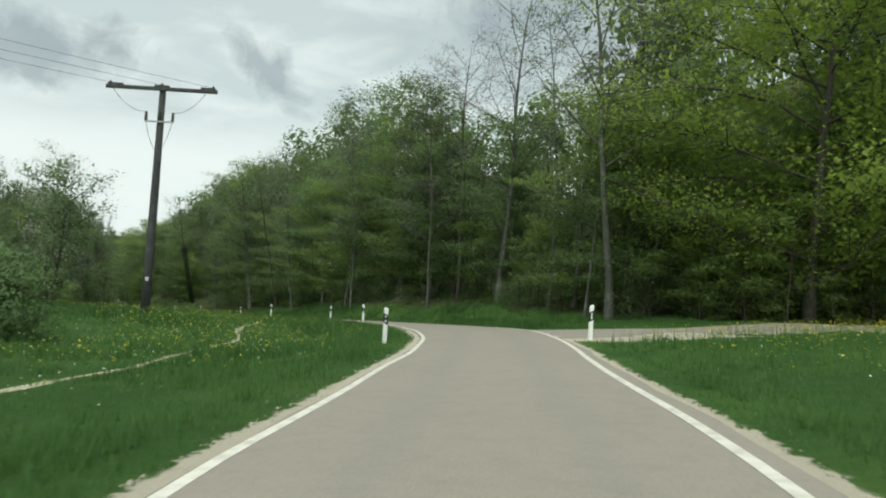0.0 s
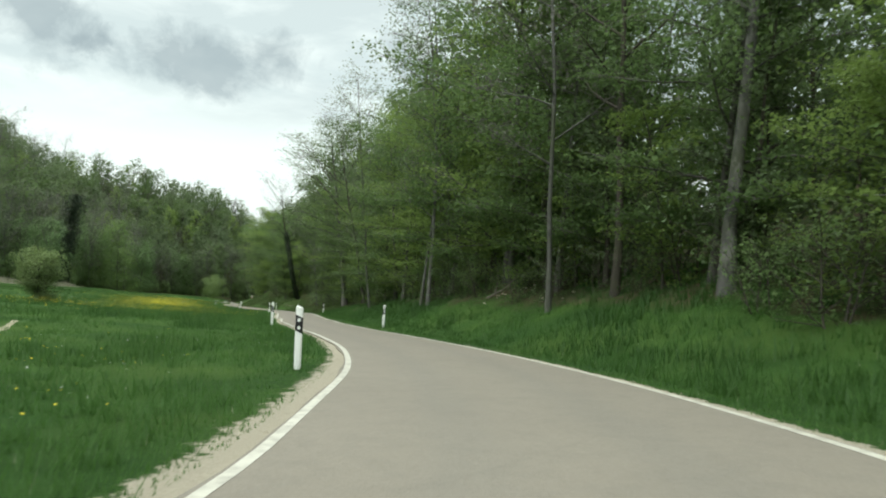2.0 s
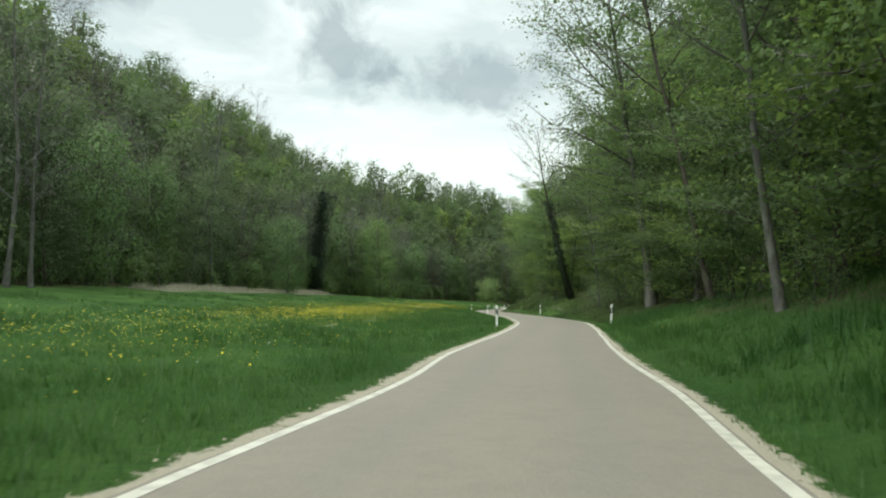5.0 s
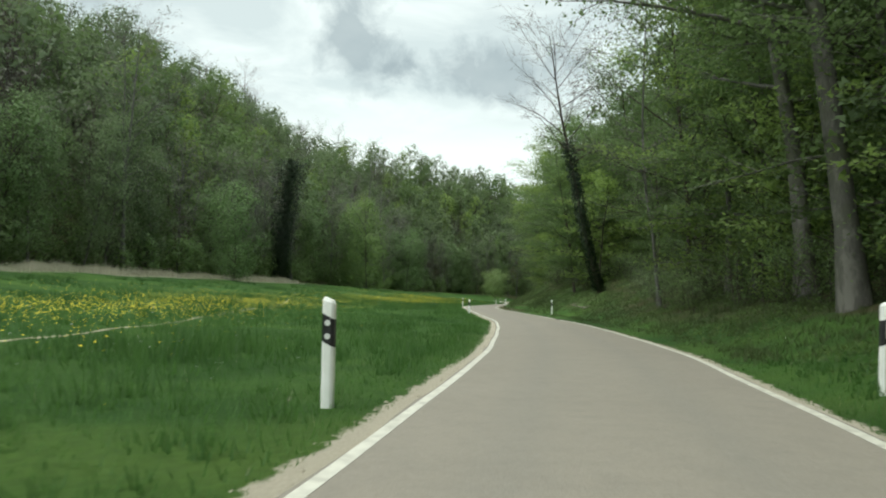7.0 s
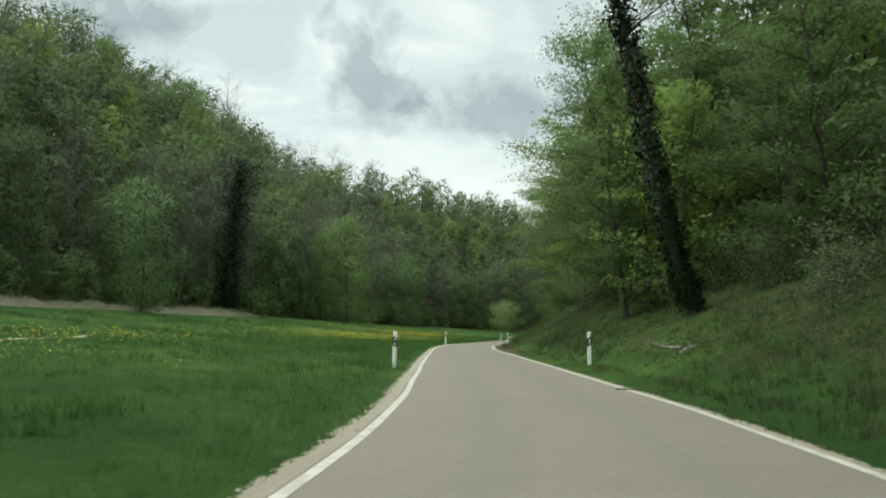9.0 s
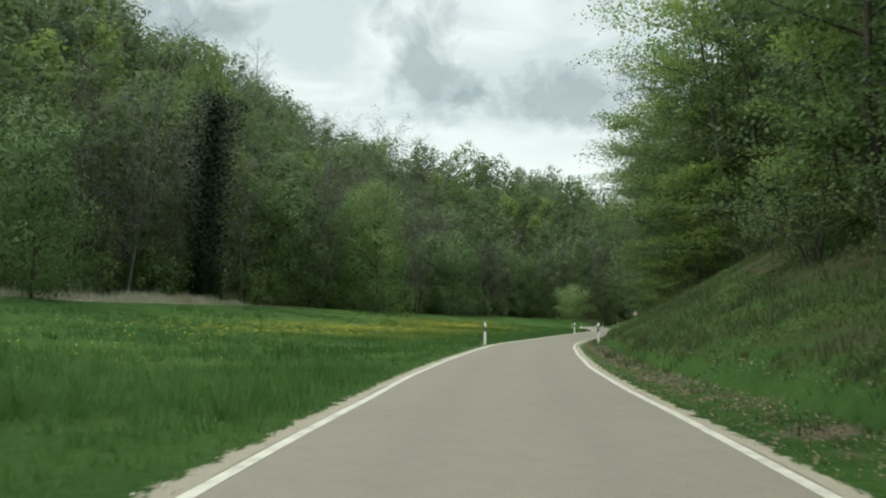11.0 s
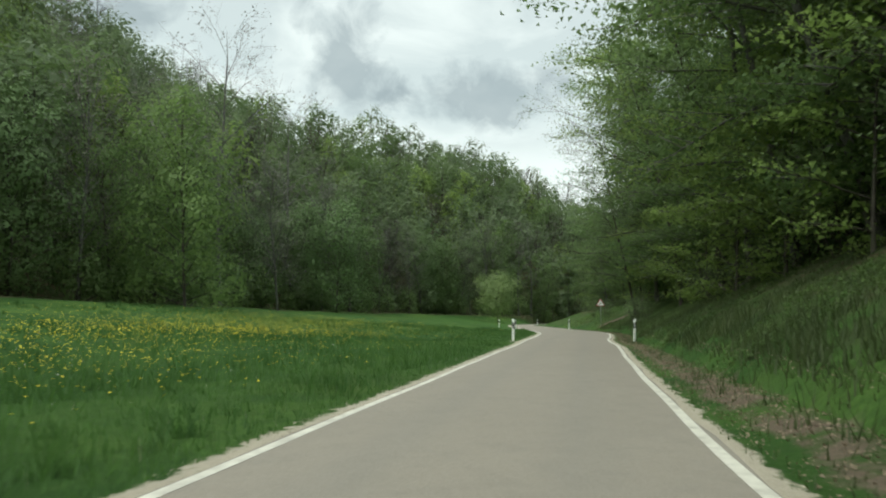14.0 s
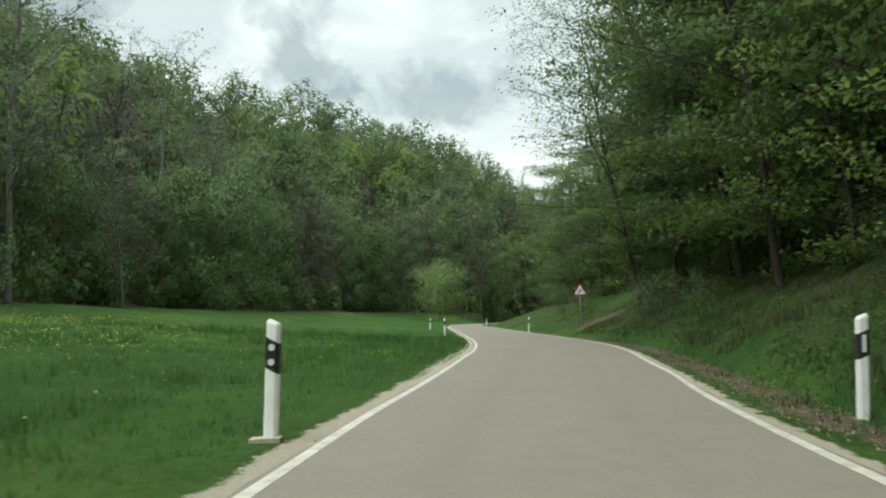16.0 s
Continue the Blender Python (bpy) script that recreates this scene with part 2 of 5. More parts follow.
WIRE = plain_material("wire", (0.16, 0.17, 0.17), 0.5, (0.08, 0.08, 0.08), 0.4, 5.0, 0.6)
BARK_GREY = bark_material("grey_bark", (0.042, 0.041, 0.036), (0.17, 0.163, 0.142), 0.45)
BARK_PALE = bark_material("pale_bark", (0.04, 0.041, 0.036), (0.18, 0.176, 0.16), 0.5)
BARK_DARK = bark_material("dark_bark", (0.026, 0.023, 0.018), (0.095, 0.082, 0.064), 0.4)
LEAF_FRESH = leaf_material("fresh_beech_leaves", (0.13, 0.215, 0.046), (0.3, 0.425, 0.115), 0.46)
LEAF_BRIGHT = leaf_material("bright_beech_leaves", (0.15, 0.235, 0.035), (0.37, 0.49, 0.095), 0.45, 0.0)
LEAF_LIT = leaf_material("light_beech_leaves", (0.1, 0.17, 0.05), (0.23, 0.335, 0.11), 0.42, 0.0)
LEAF_SOFT = leaf_material("soft_green_leaves", (0.09, 0.165, 0.0575), (0.2, 0.315, 0.1207), 0.3)
LEAF_DEEP = leaf_material("deep_green_leaves", (0.045, 0.085, 0.0345), (0.11, 0.17, 0.0713), 0.25, 0.3)
LEAF_MID = leaf_material("maple_leaves", (0.085, 0.155, 0.05), (0.2, 0.3, 0.105), 0.44)
LEAF_DULL = leaf_material("budding_leaves", (0.105, 0.165, 0.0747), (0.225, 0.305, 0.1518), 0.4)
LEAF_BROWN = leaf_material("brown_buds", (0.12, 0.125, 0.1035), (0.24, 0.235, 0.1955), 0.25)
LEAF_DARK = leaf_material("ivy_leaves", (0.012, 0.026, 0.012), (0.036, 0.062, 0.026), 0.1, 0.0)
LEAF_WILLOW = leaf_material("willow_leaves", (0.13, 0.2, 0.07), (0.27, 0.36, 0.14), 0.4)
GRASS = leaf_material("grass_blades", (0.034, 0.1, 0.023), (0.112, 0.222, 0.0552), 0.48, 0.0)
TUSSOCK = leaf_material("tussock_grass", (0.028, 0.084, 0.0196), (0.086, 0.176, 0.0437), 0.45, 0.0)
BANK_GRASS = leaf_material("bank_grass", (0.04, 0.068, 0.024), (0.115, 0.15, 0.056), 0.45, 0.0)
HERB = leaf_material("herb_leaves", (0.05, 0.1, 0.03), (0.135, 0.2, 0.06), 0.45, 0.0)
STRAW = leaf_material("dry_grass", (0.3, 0.29, 0.2), (0.54, 0.51, 0.39), 0.3, 0.0)
YELLOW = plain_material("dandelion_yellow", (0.85, 0.72, 0.04), 0.7, (0.75, 0.55, 0.03), 0.5, 30.0)
PETAL = plain_material("white_petals", (0.75, 0.76, 0.74), 0.7, (0.6, 0.6, 0.5), 0.3, 30.0)
TRODDEN = plain_material("trodden_earth", (0.4, 0.36, 0.25), 0.95, (0.09, 0.13, 0.045), 0.95, 1.6)
STONE = plain_material("limestone", (0.52, 0.47, 0.37), 0.9, (0.25, 0.22, 0.17), 0.6, 7.0)
BLOSSOM = leaf_material("white_blossom", (0.42, 0.46, 0.36), (0.72, 0.74, 0.66), 0.3)
LITTER = leaf_material("dead_leaves", (0.13, 0.09, 0.055), (0.42, 0.34, 0.24), 0.1)
TWIG = bark_material("dead_wood", (0.09, 0.08, 0.065), (0.3, 0.27, 0.22), 0.1)


# ---- meshes from arrays ----
class Geo:
    """Vertices and faces gathered in arrays, with a slot of material for each face."""

    def __init__(self):
        self.v, self.f3, self.f4, self.m3, self.m4, self.count = [], [], [], [], [], 0
        self.n = []

    def add(self, verts, tris=None, quads=None, slot=0, normals=None):
        verts = np.asarray(verts, float).reshape(-1, 3)
        self.v.append(verts)
        if normals is not None:
            self.n.append(normals)
        if tris is not None and len(tris):
            self.f3.append(np.asarray(tris, int).reshape(-1, 3) + self.count)
            self.m3.append(np.full(len(self.f3[-1]), slot))
        if quads is not None and len(quads):
            self.f4.append(np.asarray(quads, int).reshape(-1, 4) + self.count)
            self.m4.append(np.full(len(self.f4[-1]), slot))
        self.count += len(verts)

    def arrays(self):
        def cat(parts, width):
            return np.concatenate(parts) if parts else np.zeros((0, width) if width else 0, int)
        return np.concatenate(self.v), cat(self.f3, 3), cat(self.f4, 4), cat(self.m3, 0), cat(self.m4, 0)

    def mesh(self, name, materials, smooth=False, layers=None):
        v, f3, f4, m3, m4 = self.arrays()
        me = bpy.data.meshes.new(name)
        me.vertices.add(len(v))
        me.vertices.foreach_set("co", v.ravel())
        me.loops.add(3 * len(f3) + 4 * len(f4))
        me.loops.foreach_set("vertex_index", np.r_[f3.ravel(), f4.ravel()])
        me.polygons.add(len(f3) + len(f4))
        starts = np.r_[3 * np.arange(len(f3)), 3 * len(f3) + 4 * np.arange(len(f4))]
        me.polygons.foreach_set("loop_start", starts)
        me.polygons.foreach_set("material_index", np.r_[m3, m4])
        me.polygons.foreach_set("use_smooth", np.full(len(starts), smooth))
        for mat in materials:
            me.materials.append(mat)
        for key, values in (layers or {}).items():
            me.attributes.new(key, "FLOAT", "POINT").data.foreach_set("value", np.asarray(values, float))
        me.update(calc_edges=True)
        me.validate()
        if self.n:
            me.polygons.foreach_set("use_smooth", np.full(len(me.polygons), True))
            me.attributes.new("custom_normal", "FLOAT_VECTOR", "POINT").data.foreach_set("vector", np.concatenate(self.n).ravel())
        return me


def tube(geo, points, radii, sides=6, slot=0, cap=True):
    """A round bar along points."""
    p, r = np.asarray(points, float), np.asarray(radii, float)
    t = np.gradient(p, axis=0)
    t /= np.linalg.norm(t, axis=1, keepdims=True) + 1e-9
    ref = np.where(np.abs(t[:, 2:3]) > 0.9, [[1.0, 0, 0]], [[0, 0, 1.0]])
    a = np.cross(t, ref)
    a /= np.linalg.norm(a, axis=1, keepdims=True) + 1e-9
    b = np.cross(t, a)
    w = np.arange(sides) * 2 * np.pi / sides
    ring = p[:, None] + r[:, None, None] * (np.cos(w)[None, :, None] * a[:, None] + np.sin(w)[None, :, None] * b[:, None])
    k, j = np.meshgrid(np.arange(len(p) - 1), np.arange(sides), indexing="ij")
    j2 = (j + 1) % sides
    quads = np.stack([k * sides + j, k * sides + j2, (k + 1) * sides + j2, (k + 1) * sides + j], -1).reshape(-1, 4)
    tris = []
    if cap:
        end = (len(p) - 1) * sides
        tris = [(end, end + i, end + i + 1) for i in range(1, sides - 1)] + [(0, i + 1, i) for i in range(1, sides - 1)]
    geo.add(ring, tris, quads, slot)


def bar(geo, size, at=(0, 0, 0), turn=0.0, slot=0, bevel=0.0):
    """A block about at, turned about z by radians, with chamfered upright edges."""
    x, y, z = np.array(size) / 2
    c = min(bevel, x * 0.9, y * 0.9)
    ring = [(-x + c, -y), (x - c, -y), (x, -y + c), (x, y - c), (x - c, y), (-x + c, y), (-x, y - c), (-x, -y + c)] if c else [(-x, -y), (x, -y), (x, y), (-x, y)]
    n = len(ring)
    pts = np.array([(*q, -z) for q in ring] + [(*q, z) for q in ring])
    co, si = math.cos(turn), math.sin(turn)
    pts = np.c_[pts[:, 0] * co - pts[:, 1] * si, pts[:, 0] * si + pts[:, 1] * co, pts[:, 2]] + at
    quads = [(i, (i + 1) % n, n + (i + 1) % n, n + i) for i in range(n)]
    tris = [(0, i + 1, i) for i in range(1, n - 1)] + [(n, n + i, n + i + 1) for i in range(1, n - 1)]
    geo.add(pts, tris, quads, slot)


def part(name, geo, mats, parent=None, label="", smooth=False):
    ob = new(name, geo.mesh(name, mats if isinstance(mats, (list, tuple)) else [mats], smooth))
    ob.parent = parent
    return tagged(ob, label)


def thing(name, label, category, group=""):
    return tagged(new(name), label, category, group)


# ---- the road's plan ----
LEFT = [(1.6, -60.01), (1.3, -20.03), (0.63, 3.58), (0.33, 9.64), (-0.25, 16.95), (-0.56, 21.41), (-1.4, 27.33), (-2.75, 32.79), (-3.69, 35.96), (-4.82, 39.06), (-6.88,
        44.38), (-9.6, 49.39), (-13.68, 55.29), (-17.03, 59.74), (-21.33, 65.87), (-25.66, 71.99), (-28.73, 77.15), (-33.12, 83.25), (-37.78, 90.76), (-41.95, 97.33),
        (-45.5, 102.68), (-48.87, 107.46), (-53.45, 113.52), (-58.99, 120.6), (-64.09, 126.75), (-69.26, 132.28), (-75.81, 139.09), (-83.37, 147.15), (-90.8, 155.08),
        (-98.94, 164.54), (-105.19, 172.22), (-111.21, 181.21), (-116.78, 189.94), (-122.23, 198.51), (-125.33, 203.47), (-130.1, 210.81), (-134.1, 217.01), (-141.99,
        228.47), (-155.03, 244.4), (-171.99, 264.48), (-185.97, 281.45), (-196.97, 296.95), (-204.07, 314.22), (-208.97, 344.68)]
RIGHT = [(5.5, -59.99), (5.2, -19.97), (4.48, 3.7), (4.19, 9.89), (3.6, 17.24), (3.27, 21.82), (2.57, 27.93), (1.82, 33.79), (0.98, 37.43), (-0.31, 40.96), (-3.3, 46.37),
        (-6.61, 51.42), (-10.84, 57.33), (-14.1, 61.83), (-18.44, 67.87), (-22.64, 74.01), (-25.87, 79.03), (-29.94, 85.27), (-34.64, 92.74), (-38.76, 99.4), (-42.31,
        104.83), (-45.53, 109.88), (-50.05, 116.08), (-55.56, 123.29), (-60.8, 129.65), (-66.17, 135.25), (-72.8, 142.02), (-80.55, 149.86), (-87.95, 157.64), (-95.95,
        167.03), (-102, 174.61), (-108.11, 183.26), (-113.61, 191.89), (-118.91, 200.53), (-121.96, 205.62), (-126.74, 212.96), (-130.33, 219.39), (-137.91, 231.53),
        (-151.47, 247.4), (-168.51, 267.42), (-182.63, 284.05), (-193.23, 299.05), (-199.93, 315.28), (-205.03, 345.32)]
HEIGHT = [-1.6, -1.2, -0.66, -0.51, -0.31, -0.17, 0.0, 0.08, 0.1, 0.11, 0.14, 0.16, 0.16, 0.13, 0.09, 0.06, 0.04, 0.01, 0.0, 0.02, 0.02, 0.0, -0.06, -0.12, -0.14, -0.13, -0.1,
          -0.06, -0.08, -0.11, -0.15, -0.16, -0.14, -0.1, -0.1, -0.1, -0.1, -0.1, -0.08, -0.05, 0.0, 0.0, 0.0, 0.0]
TILTS = [(-60, 2), (4, 2.5), (20, 3.3), (30, 3.0), (42, 1.8), (54, 0.6), (62, 0.2), (86, 0.9), (100, 1.2), (120, 0.8), (150, 0.0), (210, -0.3), (240, 0), (330, 0)]   # crossfall in degrees, by y


def smooth_line(points, step):
    """A curve through points (Catmull-Rom), with about step metres between its points, and the parameter of each."""
    p = np.array(points, float)
    p = np.vstack([2 * p[0] - p[1], p, 2 * p[-1] - p[-2]])
    out, at = [], []
    for i in range(1, len(p) - 2):
        n = max(2, int(round(np.linalg.norm(p[i + 1] - p[i]) / step)))
        t = np.arange(n)[:, None] / n
        a, b, c, d = p[i - 1], p[i], p[i + 1], p[i + 2]
        out.append(0.5 * (2 * b + (c - a) * t + (2 * a - 5 * b + 4 * c - d) * t**2 + (3 * b - a - 3 * c + d) * t**3))
        at.append(i - 1 + t[:, 0])
    return np.vstack([*out, p[-2][None]]), np.r_[np.concatenate(at), len(p) - 3.0]


MID, KNOT = smooth_line([((a + c) / 2, (b + d) / 2) for (a, b), (c, d) in zip(LEFT, RIGHT)], 1.0)
ways = np.gradient(MID, axis=0)
ways /= np.linalg.norm(ways, axis=1, keepdims=True)
SIDE = np.c_[ways[:, 1], -ways[:, 0]]
HALF = np.interp(KNOT, np.arange(len(LEFT)), [math.dist(a, b) / 2 for a, b in zip(LEFT, RIGHT)])
box = np.ones(9) / 9
HALF = np.convolve(np.pad(HALF, 4, mode="edge"), box, "valid")
LEVEL = np.convolve(np.pad(np.interp(KNOT, np.arange(len(LEFT)), HEIGHT), 4, mode="edge"), box, "valid")
FALL = np.tan(np.radians(np.interp(MID[:, 1], *zip(*TILTS))))
# The valley goes on straight where the road swings away to the left.
LAST = int(np.argmin(np.abs(KNOT - 40)))
AXIS = np.array([-0.545, 0.838])
RUN = np.vstack([MID[:LAST], MID[LAST - 1] + np.arange(1, 101)[:, None] * 3 * AXIS])
rway = np.gradient(RUN, axis=0)
rway /= np.linalg.norm(rway, axis=1, keepdims=True)
RSIDE = np.c_[rway[:, 1], -rway[:, 0]]
RHALF, RLEVEL, RFALL = (np.r_[a[:LAST], np.full(100, a[LAST - 1])] for a in (HALF, LEVEL, FALL))

WOOD_LEFT = [(-30, -120), (-48, -40), (-58, 10), (-70, 50), (-90, 92), (-128, 132), (-166, 189), (-186, 223), (-203, 246), (-222, 285), (-226, 318), (-223, 350), (-226, 460)]
WOOD_RIGHT = [(75, -120), (72, 10), (50, 44), (26, 46), (8, 42), (-4, 57), (-15, 71.5), (-29, 92), (-43, 115), (-56, 131), (-70, 151.5), (-84, 163), (-98.5, 184.5), (-111.5, 200.5), (-124.5, 220.5),
              (-134.5, 242), (-149, 261), (-169, 281), (-184, 305), (-194, 330), (-200, 360), (-204, 460)]


def into(points, line):
    """How far points lie beyond a line of corners, to its right (plus) or left (minus)."""
    p, line = np.asarray(points, float), np.array(line, float)
    best, signed = np.full(len(p), 1e9), np.zeros(len(p))
    for a, b in zip(line[:-1], line[1:]):
        d = b - a
        t = np.clip(((p - a) @ d) / (d @ d), 0, 1)
        off = p - a - t[:, None] * d
        far = np.hypot(*off.T)
        side = np.sign(d[1] * off[:, 0] - d[0] * off[:, 1])
        signed = np.where(far < best, far * side, signed)
        best = np.minimum(best, far)
    return signed


def soft(x, a, b):
    t = np.clip((np.asarray(x, float) - a) / (b - a), 0, 1)
    return t * t * (3 - 2 * t)


def waves(p, scale, seed):
    """Gentle unevenness from a few sines."""
    rng = np.random.default_rng(seed)
    total = np.zeros(len(p))
    for _ in range(7):
        k, ph = rng.normal(0, 1, 2) / scale, rng.uniform(0, 6.3)
        total += np.sin(p @ k + ph)
    return total / 3.5


def place_by_road(p):
    """For points of the plan: the nearest station, and how far they lie to the right of the middle."""
    idx = np.empty(len(p), int)
    for i in range(0, len(p), 8000):
        idx[i:i + 8000] = ((p[i:i + 8000, None] - RUN[None]) ** 2).sum(-1).argmin(1)
    off = p - RUN[idx]
    return idx, (off * RSIDE[idx]).sum(-1)


def ground(p):
    """Height of the ground, and how much of it is woodland, at points of the plan."""
    p = np.asarray(p, float).reshape(-1, 2)
    i, d = place_by_road(p)
    level, fall, half, y = RLEVEL[i], RFALL[i], RHALF[i], RUN[i][:, 1]
    z = level + fall * np.clip(d, -5, 7) - 0.02
    u = np.abs(d) - half
    left, right = (d < -half), (d > half)
    rough = soft(u, 0.4, 3.0)
    wl, wr = into(p, WOOD_LEFT[::-1]), into(p, WOOD_RIGHT)
    # The meadow climbs slowly to the foot of the far wood.
    share = np.clip(u, 0, None) / (np.clip(u, 0, None) + np.clip(-wl, 0, None) + 1e-6)
    climb = np.interp(y, [-40, 20, 60, 100, 140, 170, 200, 280, 340], [0.3, 0.6, 1.6, 2.0, 2.6, 3.1, 3.2, 2.8, 2.2]) * share ** 1.5
    zl = (-0.1 + 0.09 * soft(y, 28, 42)) * soft(u, 0.3, 2.5) - 0.16 * soft(u, 1.5, 5) * (1 - soft(y, 45, 70)) + climb
    level_off = 1 - np.exp(-(np.hypot((p[:, 0] - 6) / 9, (p[:, 1] - 31) / 7)) ** 4)
    steep = level_off * np.interp(y, [-100, 30, 40, 50, 75, 100, 125, 150, 165, 205, 250, 330], [0.01, 0.05, 0.14, 0.45, 0.47, 0.3, 0.33, 0.46, 0.55, 0.53, 0.42, 0.2])
    zr = (0.15 * soft(y, 55, 65) * (1 - soft(y, 185, 205)) * soft(u, 0.5, 1.1) - 0.03 * soft(u, 0.3, 1.2)) * level_off + steep * (np.clip(u - 1.4, 0, 6.5) + 0.12 * np.clip(u - 7.9, 0, 14)) + 0.26 * soft(u, 1.35, 1.75) * soft(y, 115, 150) * (1 - soft(y, 225, 250))
    hill_l = (0.68 + 0.05 * soft(p[:, 1], 170, 200) - 0.125 * soft(p[:, 1], 245, 305)) * np.clip(wl - 2, 0, 80) * soft(wl, 0, 18) + 0.1 * np.clip(wl - 82, 0, 200)
    end = soft(p[:, 1], 260, 340)
    hill_r = (0.52 + 0.36 * end) * (1 - 0.65 * soft(p[:, 0], -24, 0) * (1 - soft(p[:, 0], 8, 16))) * np.clip(wr - 1, 0, 62) * soft(wr, 0, 16) + 0.1 * np.clip(wr - 63, 0, 200)
    z = z + np.where(left, zl, 0) + np.where(right, zr, 0) + hill_l + hill_r
    z = z + np.where(right, level_off, 1) * rough * (0.05 * waves(p, 2.2, 3) + 0.14 * waves(p, 9.0, 4)) * soft(u, 0.5, 6)
    wood = np.maximum(soft(wl, -4, 2), soft(wr, -3.5 - 2.5 * soft(p[:, 1], 108, 124), 2.0))
    wood = np.maximum(wood, 0.44 * right * soft(u, 1.0, 2.5) * soft(y, 105, 125) * (u < 40))
    return z, wood


def build_ground():
    steps = np.r_[np.arange(0, 3, 0.3), np.arange(3, 9, 0.6), np.arange(9, 20, 1.2), np.geomspace(20, 420, 34)]
    inner = np.linspace(-1, 1, 7)[1:-1]
    n_axis = np.array([AXIS[1], -AXIS[0]])
    rows = []
    for k in range(0, len(RUN)):
        d = np.r_[-(RHALF[k] + 0.12 + steps)[::-1], inner * RHALF[k], RHALF[k] + 0.12 + steps]
        f = soft(np.abs(d), 10, 60)[:, None]
        way = (1 - f) * RSIDE[k] + f * n_axis
        rows.append(RUN[k] + d[:, None] * way)
    p = np.array(rows)
    n, m = p.shape[:2]
    flat = p.reshape(-1, 2)
    z, wood = ground(flat)
    z = z.reshape(n, m)
    z[:, len(steps):m - len(steps)] -= 0.08
    i, d = place_by_road(flat)
    u = np.abs(d) - RHALF[i]
    y = RUN[i][:, 1]
    # Bare gravel beside the paint, broad on the inside of the bends; the bend's lay-by; a trodden path.
    width = 0.2 + np.where(d < 0, 0.34 * np.exp(-((y - 40) / 14) ** 2) + 0.14 * np.exp(-((y - 118) / 22) ** 2) + 0.36 * np.exp(-((y - 222) / 10) ** 2), 0.15)
    earth = 1 - soft(u, 0.25 * width, 1.3 * width)
    litter = np.where((d > 0) & (i < LAST), soft(u, 0.25, 0.6) * (1 - soft(u, 1.0, 1.9)), 0) * (0.25 + 0.3 * soft(y, 130, 165)) * soft(y, 60, 110)
    earth *= 1 - soft(i, LAST - 12, LAST - 2)
    farm = np.abs(into(flat, [(-104, 112), (-118, 127), (-137, 150), (-160, 184)]))
    earth = np.maximum(earth, 0.56 * (1 - soft(farm, 0.8, 2.2)))
    litter = np.maximum(litter, 0.95 * (1 - soft(np.hypot(flat[:, 0] + 144.8, flat[:, 1] - 245.2), 0.8, 2.6)))
    gravelled = (1 - soft(np.hypot((flat[:, 0] - 5.8) / 5.0, (flat[:, 1] - 27.4) / 3.6), 0.6, 1.2))
    earth = np.maximum(earth, gravelled * 1.15)
    a = np.arange(n * m).reshape(n, m)
    quads = np.stack([a[:-1, :-1], a[:-1, 1:], a[1:, 1:], a[1:, :-1]], -1).reshape(-1, 4)
    geo = Geo()
    geo.add(np.c_[flat, z.ravel()], quads=quads)
    ob = new("ground", geo.mesh("ground", [GROUND], True, {"wood": wood, "earth": earth, "litter": litter}))
    tagged(ob, "green spring meadow and wooded valley slopes", "ground", kind="structure")


PATHWAY = [(-4.0, 4), (-5.2, 15), (-7.6, 27), (-11.3, 38), (-14, 41.6), (-22, 51), (-28.5, 60), (-45, 88), (-53, 99), (-61, 107), (-75, 120), (-92, 134)]
build_ground()


ground_faces = bpy.data.objects["ground"].data
LAND = BVHTree.FromPolygons([v.co for v in ground_faces.vertices], [f.vertices for f in ground_faces.polygons])


def on_ground(x, y):
    """Height of the ground's faces at a place."""
    return LAND.ray_cast(Vector((x, y, 90)), Vector((0, 0, -1)))[0].z


def footpath(corners):
    """The trodden path: a narrow uneven ribbon of pale earth lying on the meadow."""
    line, _ = smooth_line(corners, 0.5)
    way = np.gradient(line, axis=0)
    way /= np.linalg.norm(way, axis=1, keepdims=True)
    side = np.c_[way[:, 1], -way[:, 0]]
    rng = np.random.default_rng(51)
    geo, rows = Geo(), []
    half = 0.1 + 0.11 * np.abs(waves(line, 1.1, 52)) + rng.uniform(-0.04, 0.04, len(line))
    sway = 0.25 * waves(line, 1.6, 53)
    for p, s, h, o in zip(line, side, half, sway):
        for d, sink in ((o - h, -0.03), (o - 0.5 * h, 0.012), (o + 0.5 * h, 0.012), (o + h, -0.03)):
            x, y = p + s * d
            rows.append((x, y, on_ground(x, y) + sink))
    a = np.arange(len(rows)).reshape(-1, 4)
    geo.add(rows, quads=np.stack([a[:-1, :-1], a[:-1, 1:], a[1:, 1:], a[1:, :-1]], -1).reshape(-1, 4))
    tagged(part("pavement_path", geo, TRODDEN), "narrow trodden path of pale earth across the meadow", "path", kind="structure")


footpath(PATHWAY[:6])
footpath(PATHWAY[7:])


def strip(geo, line, side, lows, offs, lift, fall, slot=0):
    """A ribbon along a line: offs are its edges to the right of it."""
    a, b = (line + side * np.asarray(o)[:, None] for o in offs)
    za, zb = (lows + fall * np.asarray(o) + lift for o in offs)
    n = len(line)
    k = np.arange(n - 1)
    geo.add(np.vstack([np.c_[a, za], np.c_[b, zb]]), quads=np.stack([k, k + n, k + n + 1, k + 1], -1), slot=slot)


